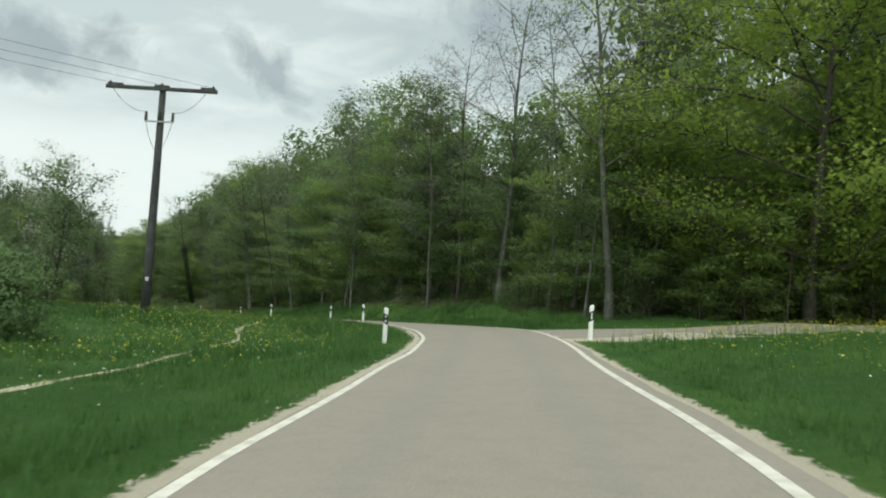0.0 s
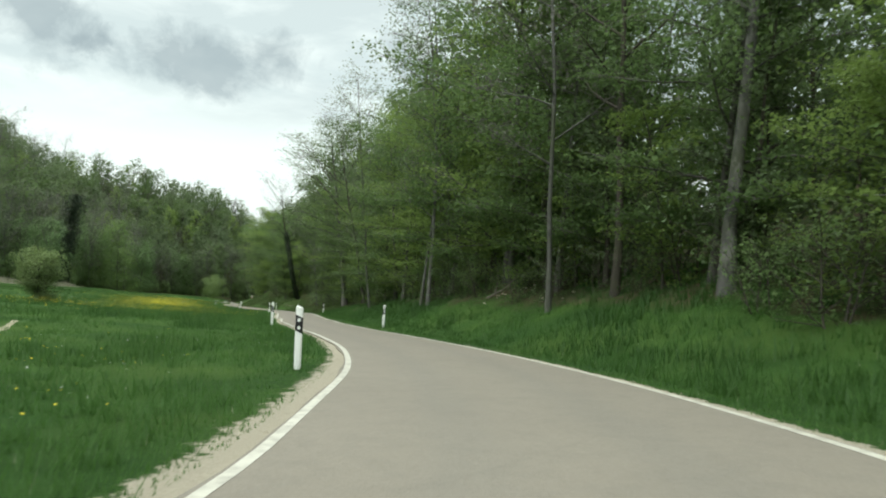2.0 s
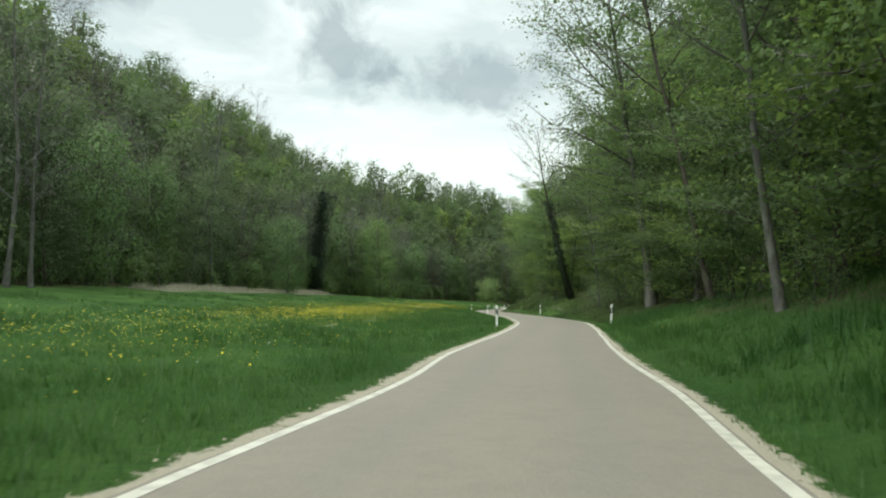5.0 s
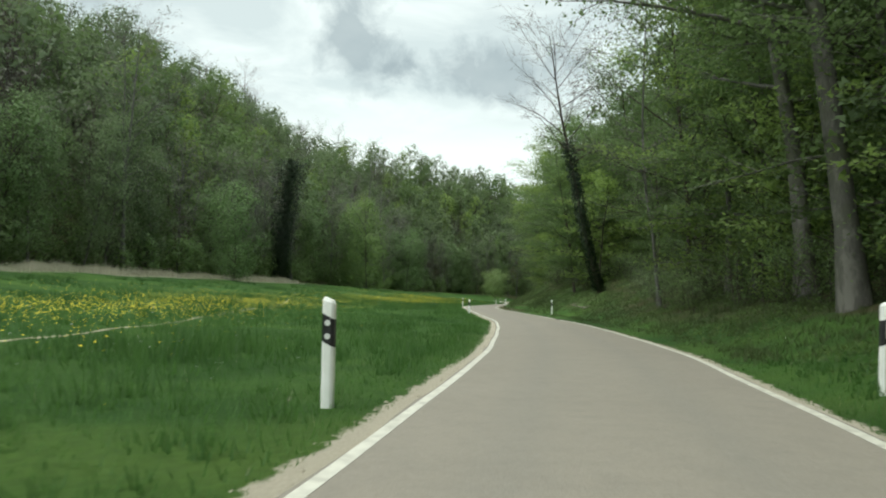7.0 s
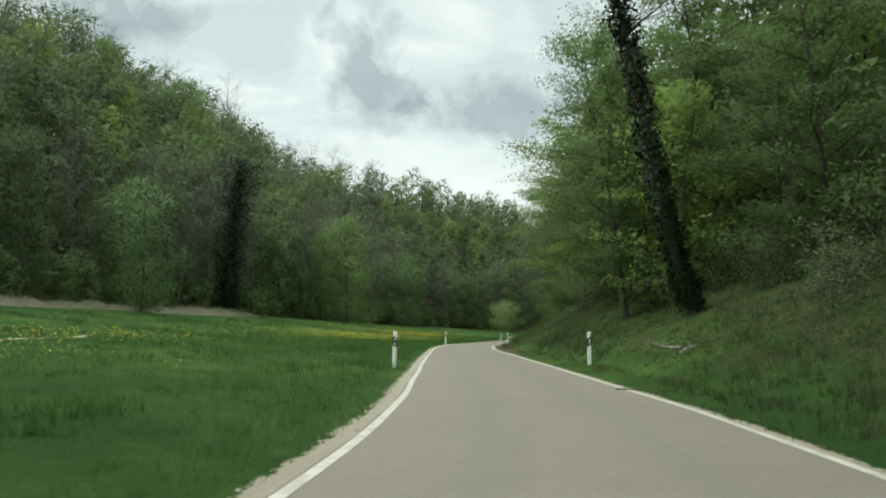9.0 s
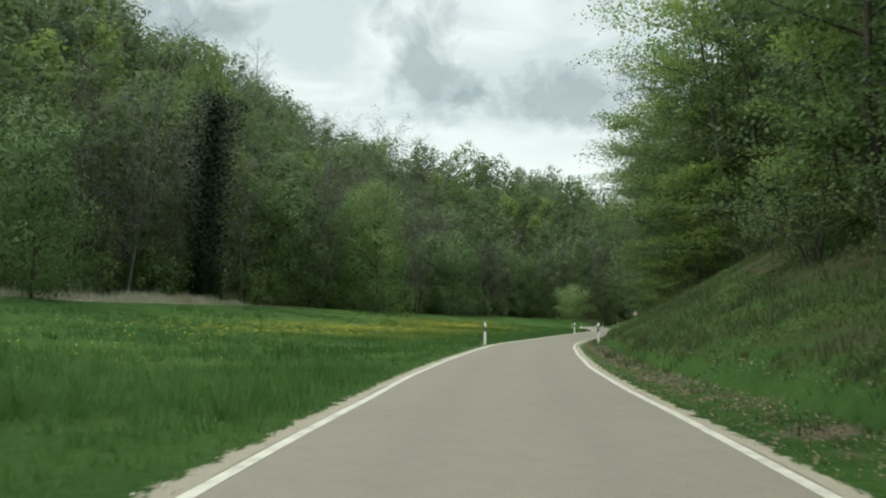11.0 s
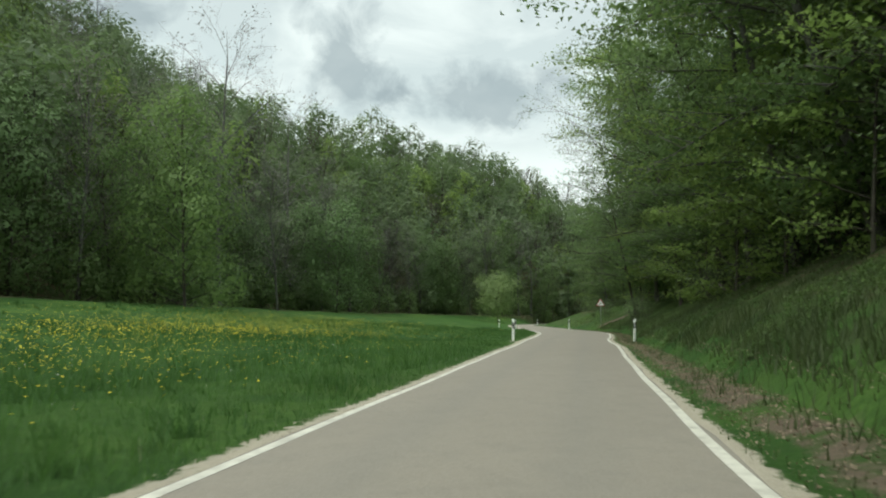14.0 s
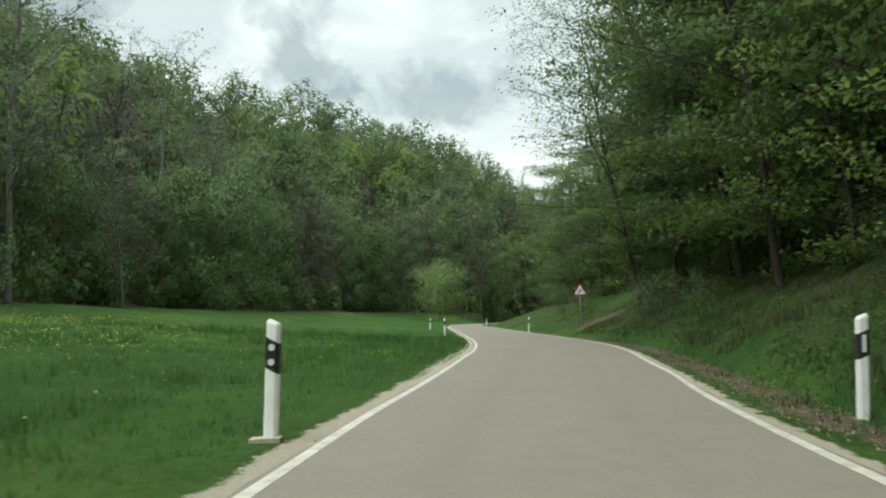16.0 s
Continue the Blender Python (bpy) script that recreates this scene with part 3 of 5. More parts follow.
def build_road():
    geo = Geo()
    n, m = len(MID), 17
    cols = np.linspace(-1, 1, m)
    ragged = 0.035 * np.sin(np.arange(n) * 1.7) * np.sin(np.arange(n) * 0.37)
    d = cols[None] * (HALF[:, None] + np.where(cols < 0, 0.0, 0.09)[None] + ragged[:, None])
    crown = 0.03 * (1 - cols[None] ** 2)
    p = MID[:, None] + d[..., None] * SIDE[:, None]
    z = LEVEL[:, None] + FALL[:, None] * d + crown
    low = np.stack([z[:, 0] - 0.12, z[:, -1] - 0.12], 1)
    allp = np.concatenate([np.concatenate([p[:, :1], p, p[:, -1:]], 1), np.concatenate([low[:, :1], z, low[:, 1:]], 1)[..., None]], -1)
    a = np.arange(n * (m + 2)).reshape(n, m + 2)
    geo.add(allp.reshape(-1, 3), quads=np.stack([a[:-1, :-1], a[:-1, 1:], a[1:, 1:], a[1:, :-1]], -1).reshape(-1, 4))
    wheel = np.exp(-((np.abs(d) - 0.78) / 0.26) ** 2)
    wheel = np.concatenate([wheel[:, :1] * 0, wheel, wheel[:, -1:] * 0], 1)
    tagged(new("road", geo.mesh("road", [ASPHALT], False, {"track": wheel.ravel()})), "narrow pale grey asphalt country road, worn", "road", kind="structure")
    for name, sign in (("edge_line_left", -1), ("edge_line_right", 1)):
        line = Geo()
        inset = 0.09 if sign < 0 else 0.16 * (1 - soft(MID[:, 1], 16, 30))
        wob = 0.012 * np.sin(np.arange(n) * 0.9 + sign)
        offs = [sign * (HALF - inset) + e + wob for e in (-0.055, 0.055)]
        reach = HALF + (0.0 if sign < 0 else 0.09) + ragged
        lift = 0.03 * (1 - np.minimum(1, np.max(np.abs(offs), axis=0) / reach) ** 2) + 0.006
        strip(line, MID, SIDE, LEVEL, offs, lift, FALL)
        tagged(part(name, line, PAINT), "worn white painted edge line on the asphalt", "road marking", kind="structure")


build_road()


def side_road():
    line, _ = smooth_line([(-0.6, 29.2), (2.6, 31), (7, 33.5), (14, 37), (26, 41), (44, 40), (70, 34)], 1.0)
    way = np.gradient(line, axis=0)
    way /= np.linalg.norm(way, axis=1, keepdims=True)
    side = np.c_[way[:, 1], -way[:, 0]]
    wide = 2.0 + 3.0 * np.exp(-np.clip(np.arange(len(line)) - 4.0, 0, None) / 3.0)
    geo = Geo()
    cols = np.r_[-1, np.linspace(-0.88, 0.88, 13), 1]
    p = line[:, None] + (cols[None] * wide[:, None])[..., None] * side[:, None]
    z = np.array([on_ground(x, y) for x, y in p.reshape(-1, 2)]).reshape(len(line), 15) + 0.035
    z[:, 1:-1] = np.maximum(z[:, 1:-1], (z[:, :-2] + z[:, 2:]) / 2)
    z[:, 0] -= 0.06
    z[:, -1] -= 0.06
    i, d = place_by_road(p.reshape(-1, 2))
    z -= 0.1 * (1 - soft(np.abs(d) - RHALF[i], -0.3, 0.15)).reshape(z.shape)
    a = np.arange(len(line) * 15).reshape(-1, 15)
    geo.add(np.dstack([p, z]).reshape(-1, 3), quads=np.stack([a[:-1, :-1], a[1:, :-1], a[1:, 1:], a[:-1, 1:]], -1).reshape(-1, 4)[:, ::-1])
    tagged(part("road_side", geo, ASPHALT), "grey asphalt farm road joining from the wood", "road", kind="structure")


side_road()


def gz(x, y):
    return float(ground([(x, y)])[0][0])


# ---- marker posts ----
def marker_post(marks, number):
    """A plastic roadside post: leaning cap, slanted black band, reflectors on both faces."""
    ob = thing("marker_post", "white plastic roadside marker post with a slanted black band", "marker post", "roadside marker posts")
    w, d, h = 0.12, 0.1, 1.0
    prof = [(-w / 2, -d * 0.3), (-w * 0.28, -d / 2), (w * 0.28, -d / 2), (w / 2, -d * 0.3), (w / 2, d * 0.3), (w * 0.28, d / 2), (-w * 0.28, d / 2), (-w / 2, d * 0.3)]
    q, n = np.array(prof), len(prof)

    def slab(low, high, grow, slope_low, slope_high, tight=1.0):
        geo = Geo()
        a = np.c_[q * grow, low + slope_low * q[:, 0] * grow]
        b = np.c_[q * grow * tight, high + slope_high * q[:, 0] * grow]
        geo.add(np.vstack([a, b]), [(0, i + 1, i) for i in range(1, n - 1)] + [(n, n + i, n + i + 1) for i in range(1, n - 1)], [(i, (i + 1) % n, n + (i + 1) % n, n + i) for i in range(n)])
        return geo

    lean = 0.5 * marks
    part("shaft", slab(-0.25, h - 0.03, 1.0, 0, 0.3 * marks), WHITE, ob)
    top = slab(h - 0.03, h, 1.0, 0.3 * marks, 0.3 * marks, 0.72)
    part("cap", top, WHITE, ob)
    part("band", slab(0.56, 0.83, 1.03, lean, lean), BLACK, ob, "black slanted band")
    for face in (-1, 1):
        y = face * (d / 2 * 1.03 + 0.004)
        if number == 1:
            geo = Geo()
            bar(geo, (0.04, 0.008, 0.18), (0, y, 0.705), 0)
            part("reflector", geo, REFLECTOR, ob, "white rectangular reflector")
        else:
            for z in (0.635, 0.765):
                geo = Geo()
                w8 = np.arange(12) * math.pi / 6
                disc = np.c_[0.03 * np.cos(w8), np.full(12, y - 0.004 * face), z + 0.03 * np.sin(w8)]
                geo.add(np.vstack([disc, disc + (0, 0.008 * face, 0)]), [(12, 12 + i, 13 + i) for i in range(1, 11)], [(i, (i + 1) % 12, 12 + (i + 1) % 12, 12 + i) for i in range(12)])
                part("reflector", geo, REFLECTOR, ob, "round white reflector")
    return ob


POSTS_LEFT = [(-1.86, 24.08), (-7.67, 44.27), (-20.18, 62.79), (-44.66, 100.03), (-73.22, 135.42), (-104.31, 170.38), (-129.27, 208.66), (-154.2, 241.7), (-170.5, 259.5)]
POSTS_RIGHT = [(3.76, 25.2), (-16.15, 66.14), (-40.85, 104.47), (-70.0, 140.86), (-101.2, 175.45), (-125.5, 213.4), (-153.5, 250.4), (-192.3, 298.7)]
for sign, places, count in ((1, POSTS_LEFT, 2), (-1, POSTS_RIGHT, 1)):
    master = None
    for x, y in places:
        k = int(((MID - (x, y)) ** 2).sum(1).argmin())
        m = pose(x, y, gz(x, y) - 0.02 + float(np.interp(y, *((40, 66, 104, 140, 175, 213, 250), (0.0, 0.1, 0.0, 0.05, 0.05, 0.11, 0.1)) if sign < 0 else ((38, 44, 140, 170, 205), (0.0, 0.08, 0.08, 0.13, 0.07)))), random.uniform(-1.5, 1.5), random.uniform(-2, 2), math.degrees(math.atan2(-ways[k][0], ways[k][1])))
        if master is None:
            master = marker_post(-1 if count == 2 else 1, count)
            master.matrix_basis = m
        else:
            copy_thing(master, m)


# ---- trees ----
def rand_dirs(rng, n, flat=0.0):
    """Random unit vectors; flat pulls them towards upright normals."""
    v = rng.normal(0, 1, (n, 3))
    v[:, 2] = np.abs(v[:, 2]) + flat
    return v / np.linalg.norm(v, axis=1, keepdims=True)


def leaves(geo, rng, centres, size, flat=0.8, slot=0, slim=0.45, up=None, outward=None, own=0.3):
    """A small pointed leaf at each centre, facing mostly up (or the way given); its shading leans to the outside of its clump."""
    n = len(centres)
    if up is None:
        up = rand_dirs(rng, n, flat)
    else:
        up = up + rng.normal(0, flat, (n, 3))
        up /= np.linalg.norm(up, axis=1, keepdims=True) + 1e-9
    a = np.cross(up, rand_dirs(rng, n))
    a /= np.linalg.norm(a, axis=1, keepdims=True) + 1e-9
    b = np.cross(up, a)
    s = (size * rng.uniform(0.6, 1.35, n))[:, None]
    v = np.stack([centres - b * slim * s - a * 0.3 * s, centres + b * slim * s - a * 0.25 * s, centres + (a * 0.65 + b * 0.15) * s - 0.14 * s * np.array([[0, 0, 1.0]])], 1)
    lean = up if outward is None else up * own + outward / (np.linalg.norm(outward, axis=1, keepdims=True) + 1e-9)
    lean = lean / (np.linalg.norm(lean, axis=1, keepdims=True) + 1e-9)
    turned = (np.cross(v[:, 1] - v[:, 0], v[:, 2] - v[:, 0]) * lean).sum(1) < 0
    v[turned] = v[turned][:, ::-1]
    geo.add(v.reshape(-1, 3), np.arange(3 * n).reshape(-1, 3), slot=slot, normals=np.repeat(lean, 3, axis=0))


def limb(rng, start, way, length, bend, n=5, wander=0.08):
    """A bending branch: points from its start."""
    p, d, out = np.array(start, float), np.array(way, float), [np.array(start, float)]
    for _ in range(n - 1):
        d = d + rng.normal(0, wander, 3) + (0, 0, bend)
        d /= np.linalg.norm(d)
        p = p + d * length / (n - 1)
        out.append(p.copy())
    return np.array(out)


def tree_arrays(seed, height, base, spread, limbs, twigs, per_twig, size, lift=0.5, bend=0.03, lean=(0, 0), thick=0.01, top_round=0.75, clump=0.35, third=1, flat=0.8, sides=8, stems=1, ivy=0, ivy_wide=0.5, ivy_top=0.6, tier=0.45, fill=0):
    """Wood and leaves of one broadleaf tree, as two Geos."""
    rng = np.random.default_rng(seed)
    wood, crown = Geo(), Geo()
    spots, around = [], []
    for stem in range(stems):
        tilt = np.array([lean[0], lean[1], 1.0]) + (0 if stems == 1 else 1) * np.r_[rng.normal(0, 0.16, 2), 0]
        h = height * (1 if stem == 0 else rng.uniform(0.75, 0.95))
        n = 10
        trunk = limb(rng, (rng.normal(0, 0.25) if stem else 0, rng.normal(0, 0.25) if stem else 0, -0.4), tilt / np.linalg.norm(tilt), h * 0.95, 0.012, n, 0.045)
        f = np.linspace(0, 1, n)
        rad = height * thick * (1 - f) ** 0.8 * (1 if stem == 0 else 0.7) + 0.012
        rad[0] *= 1.5
        tube(wood, trunk, rad, sides if stems == 1 else 4, cap=False)
        if ivy:
            w = rng.uniform(0.02, ivy_top, ivy)
            at = np.stack([np.interp(w, f, trunk[:, c]) for c in range(3)], -1)
            turn = rng.uniform(0, 6.28, ivy)
            out = np.interp(w, f, rad) + 0.12 + ivy_wide * rng.random(ivy) ** 2 * (0.4 + w)
            spots.append(at + np.c_[np.cos(turn) * out, np.sin(turn) * out, rng.normal(0, 0.1, ivy)])
            around.append(np.c_[np.cos(turn), np.sin(turn), np.zeros(ivy)])
        for k in range(limbs):
            q = base + (0.97 - base) * (k + rng.uniform(0, 0.8)) / limbs
            at = np.array([np.interp(q, f, trunk[:, c]) for c in range(3)])
            g = (q - base) / (1 - base)
            reach = spread * (math.sin(math.pi * min(1, 0.16 + g * top_round)) ** 0.7) * rng.uniform(0.6, 1.15)
            az = k * 2.4 + rng.uniform(-0.5, 0.5)
            rise = lift + 0.55 * g + rng.uniform(-0.2, 0.2)
            way = np.array([math.cos(az), math.sin(az), rise])
            line = limb(rng, at, way / np.linalg.norm(way), reach, bend, 5, 0.12)
            r0 = min(0.55 * np.interp(q, f, rad), 0.015 + reach * 0.016)
            tube(wood, line, np.linspace(r0, 0.01, 5), 4, cap=False)
            for j in range(twigs):
                e = 0.2 + 0.8 * (j + rng.uniform(0, 1)) / twigs
                at2 = np.array([np.interp(e, np.linspace(0, 1, 5), line[:, c]) for c in range(3)])
                az2 = az + (1 if j % 2 else -1) * rng.uniform(0.4, 1.2)
                way2 = np.array([math.cos(az2), math.sin(az2), rng.uniform(-0.1, 0.5) + lift * 0.4])
                l2 = reach * rng.uniform(0.22, 0.45) * (1.15 - 0.5 * e) + 0.3
                sub = limb(rng, at2, way2 / np.linalg.norm(way2), l2, bend, 3, 0.14)
                thin = sub if third else sub[::2]
                tube(wood, thin, np.linspace(max(0.008, r0 * 0.35), 0.005, len(thin)), 3, cap=False)
                ends = [sub]
                for _ in range(third):
                    at3 = sub[rng.integers(1, 3)]
                    way3 = (sub[-1] - sub[0]) / l2 + rng.normal(0, 0.55, 3)
                    tw = limb(rng, at3, way3 / np.linalg.norm(way3), l2 * rng.uniform(0.4, 0.8), bend, 2, 0.15)
                    tube(wood, tw, (0.008, 0.004), 3, cap=False)
                    ends.append(tw)
                for tw in ends:
                    m = max(0, int(round(per_twig * rng.uniform(0.6, 1.4))))
                    w = rng.uniform(0.15, 1.05, m)
                    spot = np.stack([np.interp(w, np.linspace(0, 1, len(tw)), tw[:, c]) for c in range(3)], -1)
                    off = rng.normal(0, clump, (m, 3)) * (1, 1, tier)
                    off[:, 2] -= 0.35 * tier * np.hypot(off[:, 0], off[:, 1])
                    spots.append(spot + off)
                    around.append(off / (clump, clump, clump * tier))
    spots = np.vstack(spots) if spots else np.zeros((0, 3))
    around = (np.vstack(around) if around else spots)[spots[:, 2] > 0.1]
    spots = spots[spots[:, 2] > 0.1]
    if len(spots):
        out = spots - np.array([lean[0] * height / 2, lean[1] * height / 2, 0.35 * height])
        out = out / (spread, spread, 0.6 * height) + (0, 0, 0.3) + 0.35 * around
        leaves(crown, rng, spots, size, flat, slim=0.38, outward=out)
        if fill:
            # Broader shade leaves inside the crown, nearer the stem.
            pick = rng.integers(0, len(spots), fill)
            inner = spots[pick] * np.c_[np.repeat(rng.uniform(0.35, 0.9, fill)[:, None], 2, 1), np.ones(fill)] + rng.normal(0, 0.2, (fill, 3))
            leaves(crown, rng, inner, size * 1.5, flat, slim=0.45, outward=out[pick])
    return wood, crown


def slope_tree(seed, height, spread, count, size, base, bare=False, clumps=22):
    """A plainer tree for the slopes: trunk, limbs and a crown of leaf clumps, as two Geos."""
    rng = np.random.default_rng(seed)
    geo, crown = Geo(), Geo()
    trunk = limb(rng, (0, 0, -1), (rng.normal(0, 0.06), rng.normal(0, 0.06), 1), height * 0.97, 0.0, 4, 0.05)
    tube(geo, trunk, np.linspace(height * 0.009, 0.02, 4), 4, 0, cap=False)
    spots, facing, heart, inside = [], [], [], []
    for k in range(clumps):
        q = base + (1.0 - base) * (k + 0.5) / clumps
        g = (q - base) / (1 - base)
        az = k * 2.4 + rng.uniform(-0.4, 0.4)
        r = spread * math.sin(math.pi * (0.2 + 0.68 * g)) ** 0.6 * rng.uniform(0.25, 1.0)
        foot = np.array([np.interp(q * 0.85, np.linspace(0, 1, 4), trunk[:, c]) for c in range(3)])
        tip = np.array([foot[0] + r * math.cos(az), foot[1] + r * math.sin(az), q * height])
        tube(geo, [foot, tip], (0.06, 0.015), 3, 0, cap=False)
        if bare:
            for _ in range(7):
                end = tip + rng.normal(0, 1, 3) * (1.2, 1.2, 1.0) + (0, 0, 0.9)
                tube(geo, [foot + (tip - foot) * rng.uniform(0.35, 1), end], (0.028, 0.01), 3, 0, cap=False)
        m = count // clumps
        way = rng.normal(0, 1, (m, 3))
        way[:, 2] += 0.35
        way /= np.linalg.norm(way, axis=1, keepdims=True)
        big = (0.8 + spread * 0.3) * rng.uniform(0.7, 1.25)
        spots.append(tip + way * (rng.uniform(0.6, 1.08, m)[:, None]) * np.array([1, 1, 0.8]) * big)
        hub = tip - (0, 0, 0.55 * height)
        whole = 0.9 * hub / np.linalg.norm(hub / (spread / 5, spread / 5, 1)) + (0, 0, 0.25)
        facing.append(way + whole)
        if not bare:
            # Broader shade leaves in the heart of the clump.
            k2 = max(6, m // 6)
            deep = rng.normal(0, 1, (k2, 3))
            deep /= np.linalg.norm(deep, axis=1, keepdims=True)
            heart.append(tip + deep * rng.uniform(0.2, 0.62, k2)[:, None] * big)
            inside.append(deep + whole)
    leaves(crown, rng, np.vstack(spots), size, 0.45, 0, 0.5, np.vstack(facing), np.vstack(facing), 0.12)
    if heart:
        leaves(crown, rng, np.vstack(heart), size * 1.8, 0.45, 0, 0.5, np.vstack(inside), np.vstack(inside), 0.1)
    return geo, crown


def make_tree(name, label, category, group, geos, bark, leaf):
    ob = thing(name, label, category, group)
    part("trunk", geos[0], bark, ob, smooth=True)
    if geos[1].count:
        part("crown", geos[1], leaf, ob)
    return ob


class Kind:
    """One kind of tree: built where it first stands, then copied."""

    def __init__(self, *given):
        self.given, self.master = given, None

    def plant(self, x, y, turn, scale=1.0, sink=0.1, label="", tilt=0.0):
        """tilt: degrees by which it leans out over the road."""
        k = int(((MID - (x, y)) ** 2).sum(1).argmin())
        lean = Matrix.Rotation(radians(tilt), 4, Vector((y - MID[k][1], MID[k][0] - x, 0)))
        m = Matrix.Translation((x, y, gz(x, y) - sink)) @ lean @ pose(0, 0, 0, 0, 0, turn)
        if self.master is None:
            self.master = ob = make_tree(*self.given)
        else:
            ob = copy_thing(self.master, m)
        ob.matrix_basis = m @ Matrix.Diagonal((scale, scale, scale, 1))
        return tagged(ob, label)


EDGE, OVER = "trees along the wood's edge", "trees across the meadow"
BEECH_A = Kind("beech_tree", "tall beech tree with fresh light green leaves", "tree", EDGE, tree_arrays(1, 19, 0.08, 6.6, 26, 11, 52, 0.155, 0.12, -0.02, thick=0.0085, clump=0.5, third=0, tier=0.26, fill=3600), BARK_GREY, LEAF_FRESH)
BEECH_B = Kind("beech_tree", "tall beech tree in young green leaf with spreading tiers", "tree", EDGE, tree_arrays(2, 18, 0.1, 6.0, 24, 11, 52, 0.155, 0.1, -0.02, (0.05, 0), thick=0.0085, clump=0.48, third=0, tier=0.26, fill=3600), BARK_GREY, LEAF_MID)
MAPLE_A = Kind("maple_tree", "maple tree in half open green leaf", "tree", EDGE, tree_arrays(3, 19, 0.1, 4.8, 22, 9, 46, 0.16, 0.35, thick=0.0075, clump=0.44, third=0, tier=0.35, fill=3000), BARK_DARK, LEAF_MID)
MAPLE_B = Kind("maple_tree", "maple tree with dull olive spring leaves", "tree", EDGE, tree_arrays(13, 18, 0.1, 4.4, 21, 9, 46, 0.155, 0.3, thick=0.0075, clump=0.44, third=0, tier=0.35, fill=2600), BARK_DARK, LEAF_DULL)
SPARSE_A = Kind("ash_tree", "tall slender tree with pale trunk and thin budding crown", "tree", EDGE, tree_arrays(4, 21, 0.3, 4.4, 17, 8, 10, 0.13, 0.6, 0.03, (0.05, 0.03), thick=0.0045, third=2), BARK_PALE, LEAF_DULL)
SPARSE_B = Kind("ash_tree", "leaning slender tree with pale trunk and sparse buds", "tree", EDGE, tree_arrays(5, 20, 0.3, 4.6, 17, 8, 9, 0.13, 0.5, 0.03, (0.12, 0.04), thick=0.0043, third=2), BARK_PALE, LEAF_BROWN)
BARE_A = Kind("bare_tree", "bare leafless tree with fine branches against the sky", "tree", EDGE, tree_arrays(6, 21, 0.33, 6.0, 18, 9, 1.2, 0.12, 0.7, 0.03, thick=0.0065, third=3), BARK_DARK, LEAF_BROWN)
IVY_TREE = Kind("ivy_tree", "bare tree with its trunk wrapped in dark ivy", "tree", EDGE, tree_arrays(14, 21, 0.5, 6.5, 18, 9, 0.0, 0.15, 0.8, -0.03, (-0.14, -0.13), thick=0.0085, third=4, ivy=5200, flat=0.1, ivy_wide=0.38), BARK_DARK, LEAF_DARK)
IVY_GREAT = Kind("ivy_tree", "great old tree wholly covered in dark ivy", "tree", OVER, tree_arrays(17, 24, 0.45, 6.0, 14, 8, 0.0, 0.26, 0.7, 0.02, (0.02, 0.0), thick=0.014, third=3, ivy=22000, flat=0.1, ivy_wide=2.3, ivy_top=0.9), BARK_DARK, LEAF_DARK)
MAST = Kind("maple_tree", "old maple with a thick mottled grey trunk", "tree", EDGE, tree_arrays(16, 21, 0.3, 7.0, 20, 9, 40, 0.16, 0.35, 0.015, (-0.12, 0.02), thick=0.0125, third=0, clump=0.42, fill=2600), BARK_GREY, LEAF_MID)
WIDE = Kind("oak_tree", "wide crowned tree with twisting half bare branches", "tree", EDGE, tree_arrays(15, 20, 0.18, 8.0, 24, 11, 7, 0.13, 0.35, 0.02, (-0.1, 0.03), thick=0.006, third=3), BARK_DARK, LEAF_DULL)
YOUNG = Kind("young_tree", "young beech with bright green tiers of leaves", "tree", EDGE, tree_arrays(7, 9, 0.05, 3.4, 15, 7, 30, 0.15, 0.12, -0.012, thick=0.007, third=0, tier=0.28, fill=800), BARK_DARK, LEAF_FRESH)
GREAT_BEECH = Kind("beech_tree", "great spreading beech with bright yellow-green lobes of new leaves", "tree", EDGE, tree_arrays(18, 24, 0.04, 10.2, 46, 15, 84, 0.16, 0.3, -0.09, thick=0.009, clump=0.62, third=0, tier=0.75, fill=16000), BARK_DARK, LEAF_BRIGHT)
TALL_BARE = Kind("bare_tree", "tall tree with a mottled pale trunk and a bare forked crown", "tree", EDGE, tree_arrays(19, 24, 0.34, 6.4, 16, 9, 1.0, 0.12, 0.75, 0.03, (-0.07, -0.02), thick=0.0078, third=3), BARK_PALE, LEAF_BROWN)
SHRUB = Kind("shrub", "leafy green shrub at the wood's edge", "shrub", "shrubs along the wood's edge", tree_arrays(8, 3.2, 0.03, 1.9, 5, 3, 24, 0.12, 0.5, 0.02, stems=3, third=0), BARK_DARK, LEAF_MID)
BRUSH = Kind("shrub", "twiggy half bare shrub at the wood's edge", "shrub", "shrubs along the wood's edge", tree_arrays(9, 2.8, 0.03, 1.9, 5, 3, 6, 0.13, 0.7, 0.03, stems=3), BARK_DARK, LEAF_DULL)
FAR_A = Kind("broadleaf_tree", "broad tree in green leaf at the meadow's far edge", "tree", OVER, slope_tree(21, 19, 5.0, 7000, 0.2, 0.04, clumps=30), BARK_DARK, LEAF_MID)
FAR_B = Kind("broadleaf_tree", "dull olive budding tree at the meadow's far edge", "tree", OVER, slope_tree(22, 20, 4.4, 6000, 0.19, 0.1, clumps=28), BARK_GREY, LEAF_DULL)
FAR_C = Kind("broadleaf_tree", "bright fresh green tree at the meadow's far edge", "tree", OVER, slope_tree(23, 16, 5.2, 8000, 0.2, 0.02, clumps=32), BARK_DARK, LEAF_SOFT)
